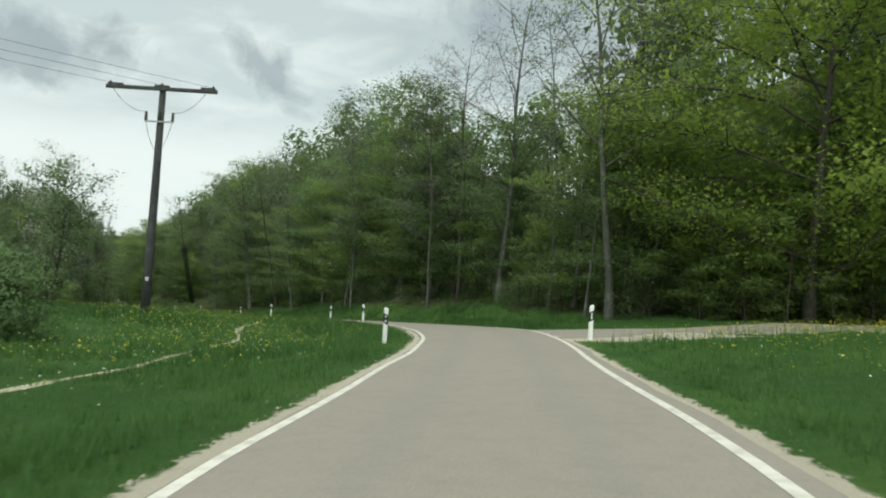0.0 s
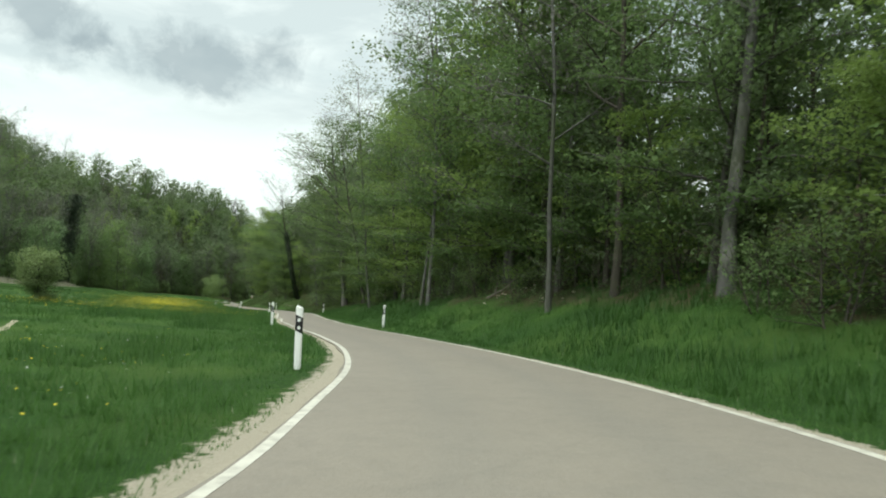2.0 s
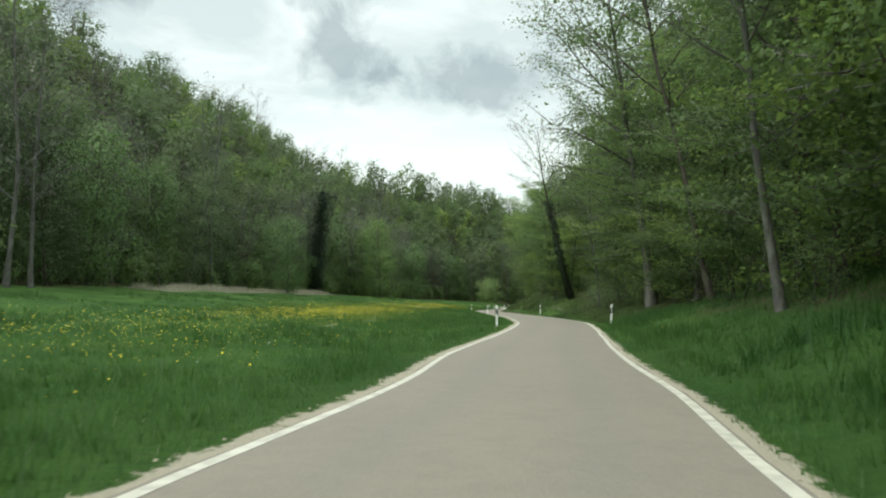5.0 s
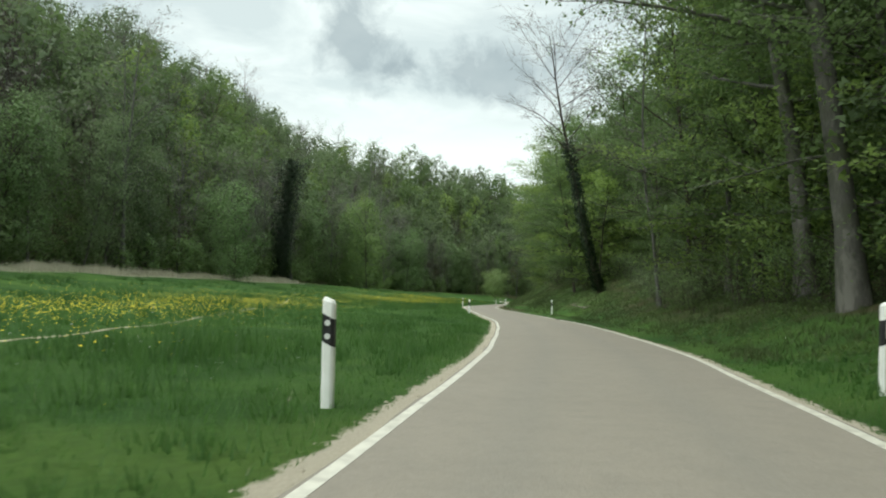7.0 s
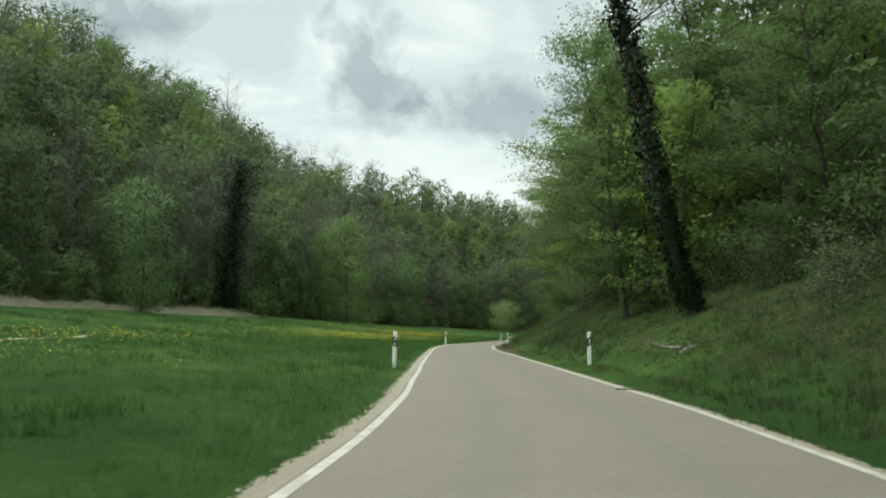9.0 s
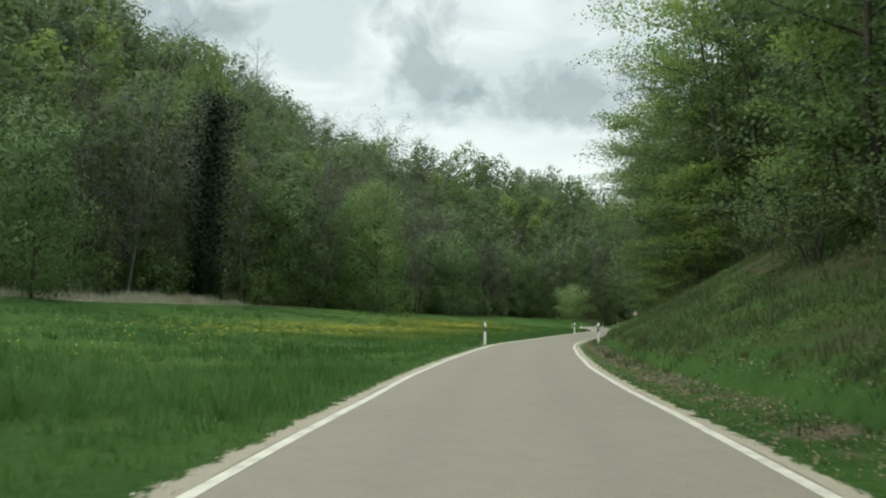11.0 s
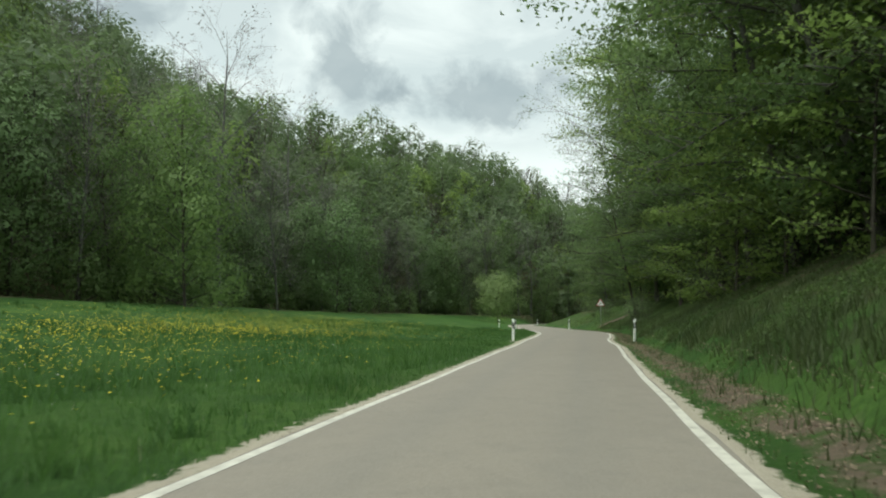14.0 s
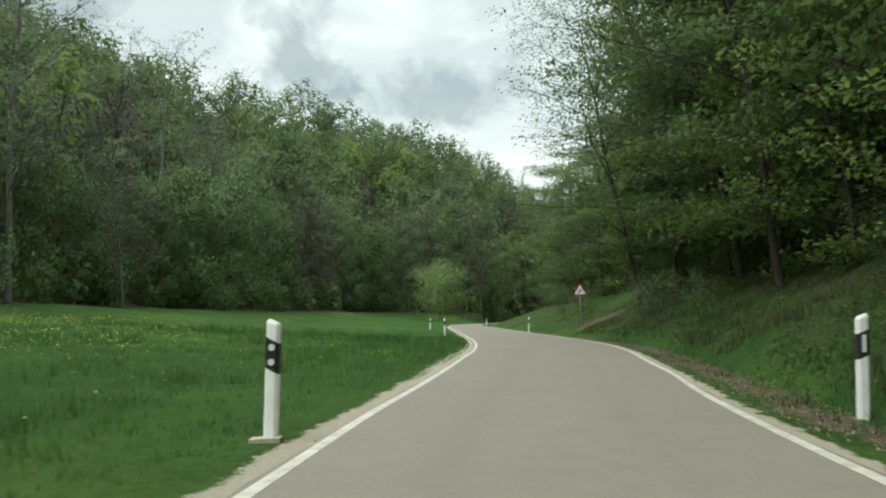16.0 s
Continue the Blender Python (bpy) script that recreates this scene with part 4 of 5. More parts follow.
FAR_D = Kind("bare_tree", "half bare tree with grey branches at the meadow's far edge", "tree", OVER, tree_arrays(24, 23, 0.25, 6.0, 17, 8, 2.2, 0.18, 0.75, 0.03, thick=0.0075, third=2), BARK_PALE, LEAF_BROWN)
FAR_E = Kind("broadleaf_tree", "tall grey-brown budding tree at the meadow's far edge", "tree", OVER, slope_tree(26, 22, 4.3, 2600, 0.18, 0.22, True, 26), BARK_PALE, LEAF_BROWN)
FAR_F = Kind("broadleaf_tree", "dark green broad tree at the meadow's far edge", "tree", OVER, slope_tree(27, 18, 4.8, 6400, 0.2, 0.05, clumps=28), BARK_DARK, LEAF_DEEP)
FAR_BRIGHT = Kind("beech_tree", "bright green beech standing out before the far wood", "tree", OVER, slope_tree(28, 17, 5.6, 9000, 0.2, 0.02, clumps=36), BARK_DARK, LEAF_LIT)
FAR_BUSH = Kind("shrub", "dark green bush at the meadow's far edge", "shrub", OVER, slope_tree(25, 5, 2.6, 650, 0.32, 0.02, clumps=12), BARK_DARK, LEAF_MID)

# Trees that stand out, each at its own place.
GREAT_BEECH.plant(14.6, 41.4, 20, 1.1)
BEECH_B.plant(21.5, 43.5, 140, 1.15)
MAPLE_A.plant(28.0, 46.5, 60, 1.1)
for k, (x, y) in enumerate([(11.8, 41.5), (13.5, 42.5), (17.5, 43.0), (21.5, 44.5), (25.0, 47.5), (9.8, 42.6), (7.6, 43.6), (3.2, 46.2), (1.0, 48.4)]):
    SHRUB.plant(x, y, 70 * k, 0.8 + 0.14 * (k % 4))
for k, (x, y) in enumerate([(9.6, 41.0), (11.6, 40.9), (13.4, 40.6), (15.4, 40.6), (17.4, 41.2), (19.6, 42.0)]):
    YOUNG.plant(x, y, 57 * k, 0.5 + 0.12 * (k % 3))
TALL_BARE.plant(5.5, 42.7, 30, 1.0)
SPARSE_B.plant(4.3, 44.0, 10, 0.75)
TALL_BARE.plant(-0.9, 52.9, 200, 0.95)
SPARSE_A.plant(2.4, 47.6, 50, 1.0)
SPARSE_B.plant(-6.5, 58.4, 250, 0.95)
BARE_A.plant(-4.2, 57.5, 120, 0.95)
SPARSE_A.plant(-15.7, 70.7, 80, 1.0)
SPARSE_B.plant(-16.6, 71.8, 40, 0.85)
BARE_A.plant(-34.2, 101.0, 40, 0.95, tilt=8)
SPARSE_A.plant(-27.4, 88.0, 200, 0.95)
SPARSE_B.plant(-56.3, 130.3, 160, 0.95)
MAST.plant(-46.1, 119.4, 20, 1.05)
MAST.plant(-43.6, 114.6, 70, 1.1)
WIDE.plant(-41.2, 117.0, 100, 1.1)
WIDE.plant(-55.6, 132.2, 60, 0.95)
WIDE.plant(-111, 200.5, 300, 1.0)
GREAT = [(-99.5, 187.0, 1.1), (-103.5, 191.8, 1.15), (-107.5, 197.0, 1.1), (-112.5, 203.5, 1.1), (-116.5, 209.5, 1.1), (-120.5, 215.5, 1.1), (-124.8, 222.5, 1.1), (-128.4, 230.0, 1.15), (-132.3, 236.5, 1.25), (-136.5, 244.5, 1.35), (-141.5, 249.5, 1.35), (-149.5, 261.5, 1.2)]
for k, (x, y, big) in enumerate(GREAT):
    (BEECH_A, BEECH_B, MAPLE_A, BEECH_B)[k % 4].plant(x, y, 77 * k, big, tilt=7)
    YOUNG.plant(x + 0.5, y - 3.2, 41 * k, 0.85 + 0.1 * (k % 3))
IVY_TREE.plant(-68.1, 144.6, 0, 1.0)
MAPLE_A.plant(-74.0, 150.0, 15, 0.72, tilt=6)
BEECH_B.plant(-78.6, 157.6, 15, 0.9, tilt=4)
WIDE.plant(-141.6, 243.6, 20, 0.95, tilt=8)
BEECH_B.plant(-140.6, 245.6, 80, 1.1, tilt=7)
MAPLE_B.plant(-134.6, 238.4, 80, 1.1, tilt=7)
WIDE.plant(-130.6, 229.6, 130, 0.95, tilt=8)
for k, (x, y, big) in enumerate([(-133.0, 229.5, 0.6), (-136.2, 234.0, 0.7), (-138.8, 238.2, 0.6), (-141.0, 242.2, 0.7), (-148.8, 250.6, 0.6), (-151.5, 255.0, 0.7), (-156.5, 260.5, 0.7), (-144.0, 248.8, 0.8)]):
    (SHRUB, BRUSH)[k % 2].plant(x, y, 80 * k, big)
IVY_GREAT.plant(-158.9, 180.0, 60, 1.15)
YOUNG.plant(-73.8, 151.9, 20, 1.25)
YOUNG.plant(-71.2, 149.2, 130, 1.1)
SHRUB.plant(-72.9, 150.0, 70, 0.9)
SHRUB.plant(-70.4, 147.6, 10, 0.8)
FAR_D.plant(-88, 94, 0, 1.1)
FAR_D.plant(-168.0, 189.0, 60, 1.0)
FAR_BRIGHT.plant(-176.5, 217.5, 0, 1.25)
FAR_BRIGHT.plant(-236.0, 338.0, 80, 1.15)
FAR_E.plant(-198.5, 243.8, 40, 1.0)
FAR_C.plant(-209.5, 263.5, 200, 1.25)
FAR_C.plant(-140, 158, 70, 0.9)
for k, (x, y, big) in enumerate([(-244, 160, 1.4), (-232, 152, 1.3), (-245, 185, 1.25), (-264.6, 219, 1.3), (-274, 205.5, 1.25), (-298, 257, 1.45), (-306, 300, 1.2), (-307.6, 312.6, 1.25), (-306, 334, 1.15), (-290, 282, 1.2), (-262, 236, 1.2)]):
    FAR_D.plant(x, y, 63 * k, big)
BEECH_B.plant(-76.4, 158.5, 200, 0.8)
MAPLE_A.plant(-80.5, 161.8, 30, 0.85)
MAPLE_A.plant(-75.2, 154.6, 110, 0.72)
# Bare crowns that rise over the far wood: place and height of the top.
for k, (x, y, top) in enumerate([(-191.0, 229.8, 39.5), (-190.5, 222.8, 33.0), (-218.0, 259.0, 41.5), (-87.0, 91.8, 29.0), (-143.5, 141.7, 38.0), (-133.5, 138.0, 36.5)]):
    FAR_D.plant(x, y, 75 * k, (top - gz(x, y)) / 22.5)
bare_rng = np.random.default_rng(66)
for k, (x, y) in enumerate([(-100, 96), (-112, 108), (-128, 122), (-150, 158), (-160, 172), (-180, 200), (-192, 214), (-200, 226), (-215, 250), (-228, 272), (-205, 236), (-176, 190)]):
    FAR_D.plant(x - bare_rng.uniform(3, 14), y + bare_rng.uniform(-3, 3), bare_rng.uniform(0, 360), bare_rng.uniform(0.9, 1.15))


def along(line, gap, rng, spread, shift):
    """Places in a ragged row along a line of corners, shifted to its right."""
    pts, _ = smooth_line(line, 1.0)
    way = np.gradient(pts, axis=0)
    way /= np.linalg.norm(way, axis=1, keepdims=True)
    side = np.c_[way[:, 1], -way[:, 0]]
    k = 0.0
    while k < len(pts) - 1:
        i = int(k)
        yield pts[i] + side[i] * (shift + rng.uniform(-spread, spread)) + way[i] * rng.uniform(-1, 1)
        k += gap * rng.uniform(0.6, 1.4)


def plant_edges():
    rng = np.random.default_rng(11)
    kinds = [BEECH_A, BEECH_B, MAPLE_A, MAPLE_B, SPARSE_A, SPARSE_B, YOUNG]
    near = WOOD_RIGHT[3:-2]
    for (x, y) in along(near, 4.6, rng, 1.6, 2.6):
        odds = [0.14, 0.14, 0.17, 0.22, 0.13, 0.08, 0.12] if y < 125 else [0.1, 0.26, 0.24, 0.16, 0.05, 0.03, 0.16]
        kinds[rng.choice(7, p=odds)].plant(x, y, rng.uniform(0, 360), rng.uniform(0.8, 1.1) * (0.66 if y < 62 else 0.74 if 138 < y < 160 else 1.0))
    for (x, y) in along(WOOD_RIGHT[3:10], 3.4, rng, 1.0, 1.2):
        (YOUNG, BEECH_A, YOUNG, BEECH_B)[rng.integers(0, 4)].plant(x, y, rng.uniform(0, 360), rng.uniform(0.5, 0.75) if y < 62 else rng.uniform(0.65, 1.0))
    for (x, y) in along(WOOD_RIGHT[11:18], 5.5, rng, 1.0, 6.5):
        (MAPLE_B, MAPLE_A)[rng.integers(0, 2)].plant(x, y, rng.uniform(0, 360), rng.uniform(1.0, 1.25))
    for (x, y) in along(near, 3.2, rng, 1.4, 0.8):
        (SHRUB if rng.random() < 0.65 else BRUSH).plant(x, y, rng.uniform(0, 360), rng.uniform(0.5, 1.15))
    for low_edge, gap, shift in ((WOOD_RIGHT[3:8], 2.3, 0.3), (WOOD_RIGHT[8:12], 2.4, -0.3), (WOOD_RIGHT[12:17], 3.2, 1.2)):
        for (x, y) in along(low_edge, gap, rng, 0.9, shift):
            (SHRUB if rng.random() < 0.7 else BRUSH).plant(x, y, rng.uniform(0, 360), rng.uniform(0.4, 0.85))
    far = WOOD_LEFT[3:-1]
    for (x, y) in along(far, 5.5, rng, 2.2, -3.0):
        (FAR_A, FAR_B, FAR_C, FAR_D, FAR_E, FAR_F)[rng.choice(6, p=[0.22, 0.22, 0.12, 0.08, 0.2, 0.16])].plant(x, y, rng.uniform(0, 360), rng.uniform(0.8, 1.15))
    for (x, y) in along(far, 8.0, rng, 1.6, -1.0):
        FAR_BUSH.plant(x, y, rng.uniform(0, 360), rng.uniform(0.5, 1.1))


plant_edges()


# ---- the deep wood on both slopes ----
def wood_slopes():
    rng = np.random.default_rng(5)
    mats = [BARK_DARK, LEAF_MID, LEAF_DULL, LEAF_BROWN, LEAF_FRESH]

    def both(geos, slot):
        (v, _, f4, _, _), (w, g3, _, _, _) = geos[0].arrays(), geos[1].arrays()
        round_wood = np.c_[v[:, :2], np.zeros(len(v))] + (1e-4, 0, 0)
        round_wood /= np.linalg.norm(round_wood, axis=1, keepdims=True)
        return np.vstack([v, w]), f4, g3 + len(v), slot, np.vstack([round_wood] + geos[1].n)

    models = []
    for k, (slot, count, bare, size) in enumerate([(1, 640, False, 0.62), (1, 620, False, 0.62), (2, 600, False, 0.6), (2, 560, False, 0.6), (3, 380, True, 0.42), (3, 200, True, 0.38), (4, 640, False, 0.6), (1, 620, False, 0.6)]):
        models.append(both(slope_tree(40 + k, rng.uniform(16, 22), rng.uniform(3.4, 5.2), count, size * 0.88, rng.uniform(0.22, 0.34), bare, 20), slot))
    low = [both(slope_tree(60 + k, 7, 3.2, 230, 0.55, 0.03, clumps=9), slot) for k, slot in enumerate((1, 2, 1))]
    odds_l = [0.12, 0.1, 0.2, 0.17, 0.17, 0.1, 0.06, 0.08]
    odds_r = [0.13, 0.11, 0.2, 0.17, 0.14, 0.1, 0.08, 0.07]
    for name, line, deep, start, odds, label in (("wood_left", WOOD_LEFT[::-1], 84, 5, odds_l, "mixed spring woodland covering the far valley slope"),
                                                 ("wood_right", WOOD_RIGHT, 46, 6, odds_r, "mixed spring woodland on the slope above the road")):
        geo, tones = Geo(), []
        for models_now, gap, first, last, scale in ((models, 7.2, start, deep, (0.9, 1.25)), (low, 5.6, 3.0, 14 if name == "wood_left" else 28, (0.5, 1.15)), (low, 4.6, 66, 84, (0.9, 1.5))):
            p = np.stack(np.meshgrid(np.arange(-330, 42, gap), np.arange(36, 450, gap)), -1).reshape(-1, 2)
            p = p + rng.uniform(-0.4, 0.4, p.shape) * gap
            w = into(p, line)
            p = p[(w > first) & (w < last) & (p[:, 0] + 0.6 * p[:, 1] > -170) & ((p[:, 0] > -60) | (p[:, 1] > 70))
                  & ((name == "wood_left") | (w < 32) | (p[:, 1] < 110) | (p[:, 1] > 250))]
            z, _ = ground(p)
            for (x, y), h in zip(p, z):
                v, f4, f3, leafy, vn = models_now[rng.choice(8, p=odds) if models_now is models else rng.integers(0, 3)]
                t, s = rng.uniform(0, 6.28), rng.uniform(*scale) * (0.72 if -14 < x < 9 and name == "wood_right" else 1.0)
                c, sn = math.cos(t) * s, math.sin(t) * s
                geo.v.append(np.c_[v[:, 0] * c - v[:, 1] * sn + x, v[:, 0] * sn + v[:, 1] * c + y, v[:, 2] * s + h])
                c, sn = math.cos(t), math.sin(t)
                geo.n.append(np.c_[vn[:, 0] * c - vn[:, 1] * sn, vn[:, 0] * sn + vn[:, 1] * c, vn[:, 2]])
                geo.f4.append(f4 + geo.count)
                geo.m4.append(np.zeros(len(f4), int))
                geo.f3.append(f3 + geo.count)
                geo.m3.append(np.full(len(f3), leafy))
                geo.count += len(v)
                tones.append(np.full(len(v), rng.random() ** 1.3))
        ob = new(name, geo.mesh(name, mats, False, {"tone": np.concatenate(tones)}))
        tagged(ob, label, "woodland", kind="stuff")


wood_slopes()


# ---- lone shrub and willow in the meadow ----
def lone(name, label, geos, leaf, x, y, turn):
    ob = make_tree(name, label, "shrub" if name == "shrub" else "tree", "", geos, BARK_DARK, leaf)
    ob.matrix_basis = pose(x, y, gz(x, y) - 0.1, 0, 0, turn)


lone("shrub", "round grey-green willow shrub standing alone in the meadow", tree_arrays(31, 4.2, 0.1, 1.9, 10, 6, 22, 0.13, 0.9, 0.03, thick=0.012, stems=4, clump=0.28, flat=0.2), LEAF_WILLOW, -51.3, 77.6, 0)
lone("willow_tree", "pollard willow with drooping light green crown", slope_tree(32, 10.4, 6.0, 6500, 0.24, 0.2, clumps=28), LEAF_WILLOW, -212, 311, 0)
lone("shrub", "drooping green willow bush in the meadow by the path", tree_arrays(33, 2.5, 0.15, 1.7, 14, 8, 30, 0.1, 0.5, -0.1, thick=0.016, clump=0.3, flat=0.1, fill=900), LEAF_SOFT, -12.5, 21.8, 0)
lone("maple_tree", "small round maple in olive leaf in the meadow", tree_arrays(34, 8.4, 0.2, 3.4, 16, 8, 36, 0.14, 0.5, 0.02, thick=0.012, clump=0.36, third=0, fill=1600), LEAF_DULL, -26.6, 44.1, 0)
lone("cherry_tree", "slender cherry tree in white blossom behind the maple", tree_arrays(35, 11.5, 0.25, 2.7, 16, 8, 12, 0.11, 0.8, 0.03, thick=0.009, clump=0.28, third=1), BLOSSOM, -33.0, 52.0, 0)
SHRUB.plant(-24.0, 45.6, 30, 0.5)
FAR_A.plant(-41.0, 54.0, 30, 0.55)
FAR_B.plant(-46.0, 60.0, 130, 0.6)


# ---- timber line pole ----
def line_pole(x, y):
    ob = thing("line_pole", "dark timber power line pole with a crossarm standing in the meadow", "utility pole")
    ob.matrix_basis = pose(x, y, gz(x, y) - 0.2, 0, 0, 12)
    h = 11.1
    geo = Geo()
    tube(geo, [(0, 0, -0.5), (0, 0, 3), (0, 0, 7), (0, 0, h)], (0.225, 0.21, 0.18, 0.15), 12)
    part("pole", geo, CREO, ob, smooth=True)
    geo = Geo()
    bar(geo, (5.2, 0.14, 0.16), (0, -0.16, h - 0.15), 0, 0, 0.02)
    arm = part("crossarm", geo, CREO, ob)
    for px in (-2.4, 0.0, 2.4):
        geo = Geo()
        bar(geo, (0.7, 0.1, 0.1), (px * 0.9, -0.16, h - 0.02), 0.05, 0, 0.02)
        part("bracket", geo, CREO, arm)
        geo = Geo()
        zs = np.array([0, 0.03, 0.05, 0.1, 0.13, 0.16, 0.2])
        tube(geo, [(px, -0.16, h - 0.07 + z) for z in zs], (0.02, 0.05, 0.07, 0.05, 0.07, 0.05, 0.03), 8)
        part("insulator", geo, PORCELAIN, arm, "brown porcelain insulator", smooth=True)
    geo = Geo()
    bar(geo, (1.35, 0.07, 0.07), (0, -0.2, h - 1.75))
    low = part("lower_arm", geo, STEEL, ob, "short steel arm")
    for px in (-0.62, 0.0, 0.62):
        geo = Geo()
        zs = np.array([0, 0.05, 0.1, 0.17, 0.24, 0.31, 0.4, 0.48])
        tube(geo, [(px, -0.2, h - 1.75 + z) for z in zs], (0.015, 0.06, 0.085, 0.05, 0.085, 0.05, 0.075, 0.03), 8)
        part("arrester", geo, PORCELAIN, low, "dark ribbed surge arrester", smooth=True)
    for a, b, sag in (((-2.4, -0.16, h - 0.05), (-0.62, -0.2, h - 1.3), 0.35), ((0.1, -0.16, h), (0.0, -0.2, h - 1.3), 0.1), ((2.2, -0.16, h - 0.05), (0.62, -0.2, h - 1.3), 0.35), ((-0.62, -0.2, h - 1.75), (0, -0.16, h - 3.2), 0.3), ((0.62, -0.2, h - 1.75), (0, -0.16, h - 3.2), 0.3)):
        geo = Geo()
        t = np.linspace(0, 1, 7)
        tube(geo, np.outer(1 - t, a) + np.outer(t, b) - np.outer(4 * t * (1 - t) * sag, (0, 0, 1)), np.full(7, 0.012), 4)
        part("jumper", geo, WIRE, ob)
    geo = Geo()
    bar(geo, (0.13, 0.02, 0.17), (0.02, -0.2, 1.9))
    part("plate", geo, WHITE, ob, "small white plate")
    geo = Geo()
    tube(geo, [(0.06, -0.16, 0.0), (0.05, -0.15, 5), (0.02, -0.14, h - 2)], (0.02, 0.02, 0.02), 5)
    part("earth_cable", geo, WIRE, ob)
    return ob


pole_place = (-16.05, 36.34)
line_pole(*pole_place)
for k, off in enumerate((-2.4, 0.0, 2.4)):
    geo = Geo()
    t = np.linspace(0, 1, 24)
    c, sn = math.cos(radians(12)), math.sin(radians(12))
    a = np.array([pole_place[0] + off * c, pole_place[1] + off * sn, gz(*pole_place) + 10.98])
    b = a + (-46, -66, 1.5)
    tube(geo, np.outer(1 - t, a) + np.outer(t, b) - np.outer(4 * t * (1 - t) * 1.4, (0, 0, 1)), np.full(24, 0.009), 4)
    tagged(part("overhead_wire", geo, WIRE), "thin bare overhead power wire on the pole", "power line", "overhead wires")


# ---- warning sign ----
def warning_sign(x, y, turn):
    ob = thing("warning_sign", "triangular red-bordered bend warning sign on a steel post", "road sign")
    ob.matrix_basis = pose(x, y, gz(x, y), 0, 0, turn)
    geo = Geo()
    tube(geo, [(0, 0, -0.4), (0, 0, 1.3), (0, 0, 2.5)], (0.035, 0.035, 0.035), 10)
    part("post", geo, STEEL, ob, smooth=True)

    def triangle(side, y0, y1, rounding):
        pts, c = [], side / math.sqrt(3)
        for k in range(3):
            mid = math.pi / 2 + k * 2 * math.pi / 3
            centre = np.array([math.cos(mid), math.sin(mid)]) * (c - 2 * rounding)
            for e in np.linspace(-1.05, 1.05, 5):
                pts.append(centre + rounding * np.array([math.cos(mid + e), math.sin(mid + e)]))
        q, n = np.array(pts), len(pts)
        geo = Geo()
        geo.add(np.vstack([np.c_[q[:, 0], np.full(n, y0), q[:, 1]], np.c_[q[:, 0], np.full(n, y1), q[:, 1]]]) + (0, 0, 2.15),
                [(0, i, i + 1) for i in range(1, n - 1)] + [(n, n + i + 1, n + i) for i in range(1, n - 1)], [(i, n + i, n + (i + 1) % n, (i + 1) % n) for i in range(n)])
        return geo

    part("back_plate", triangle(0.92, -0.055, -0.04, 0.05), RED, ob, "red triangular border")
    face = part("face", triangle(0.7, -0.06, -0.053, 0.03), WHITE, ob, "white triangular face")
    geo = Geo()
    t = np.linspace(0, 1, 9)
    arc = np.array([(-0.07, -0.063, 1.98), (-0.07, -0.063, 2.06), (-0.07, -0.063, 2.13), (-0.045, -0.063, 2.18), (0.0, -0.063, 2.2), (0.05, -0.063, 2.2)])
    tube(geo, arc, np.full(len(arc), 0.026), 4)
    geo.add([(0.04, -0.066, 2.27), (0.04, -0.066, 2.13), (0.13, -0.066, 2.2), (0.04, -0.06, 2.27), (0.04, -0.06, 2.13), (0.13, -0.06, 2.2)], [(0, 1, 2), (3, 5, 4)], [(0, 3, 4, 1), (1, 4, 5, 2), (2, 5, 3, 0)])
    part("arrow", geo, BLACK, face, "black arrow bending right")


warning_sign(-146.5, 245.4, 30)


# ---- grass and flowers ----
def by_road(rng, n, side, near, far, low, high, power=1.6):
    """Random places beside the road, denser towards it."""
    k = rng.uniform(low, high, n)
    i = k.astype(int).clip(0, LAST - 1)
    u = near + (far - near) * rng.random(n) ** power
    d = side * (HALF[i] + u)
    p = MID[i] + (k - i)[:, None] * ways[i] + d[:, None] * SIDE[i]
    return p, u


def blades(geo, rng, p, u, low, high, wide, slot=0, lean=(0.15, 0.8), up=0.5):
    """Single pointed blades; they grow taller in patches and shorter by the road."""
    z, _ = ground(p)
    n = len(p)
    h = rng.uniform(low, high, n) * soft(u, -0.3, 1.1) * np.clip(0.9 + 0.55 * waves(p, 1.3, 8) + 0.3 * waves(p, 5.0, 18), 0.4, 1.9)
    az, bend = rng.uniform(0, 6.28, n), rng.uniform(*lean, n)
    across = np.c_[np.cos(az), np.sin(az), np.zeros(n)] * (wide * rng.uniform(0.6, 1.4, n))[:, None]
    over = np.c_[-np.sin(az), np.cos(az), np.zeros(n)] * (h * bend)[:, None]
    root = np.c_[p, z - 0.015]
    tip = root + over + np.c_[np.zeros((n, 2)), h]
    face = np.c_[-over[:, :2] / (h[:, None] + 0.01), np.full(n, up)]
    face += np.c_[-np.sin(az), np.cos(az), np.zeros(n)] * -0.5
    face /= np.linalg.norm(face, axis=1, keepdims=True)
    v = np.stack([root - across, root + across, tip], 1)
    geo.add(v.reshape(-1, 3), np.arange(3 * n).reshape(-1, 3), slot=slot, normals=np.repeat(face, 3, axis=0))


def tufts(rng, p, u, count, spread):
    """Several roots round each place."""
    n = len(p)
    q = np.repeat(p, count, axis=0) + rng.normal(0, spread, (n * count, 2))
    return q, np.repeat(u, count)


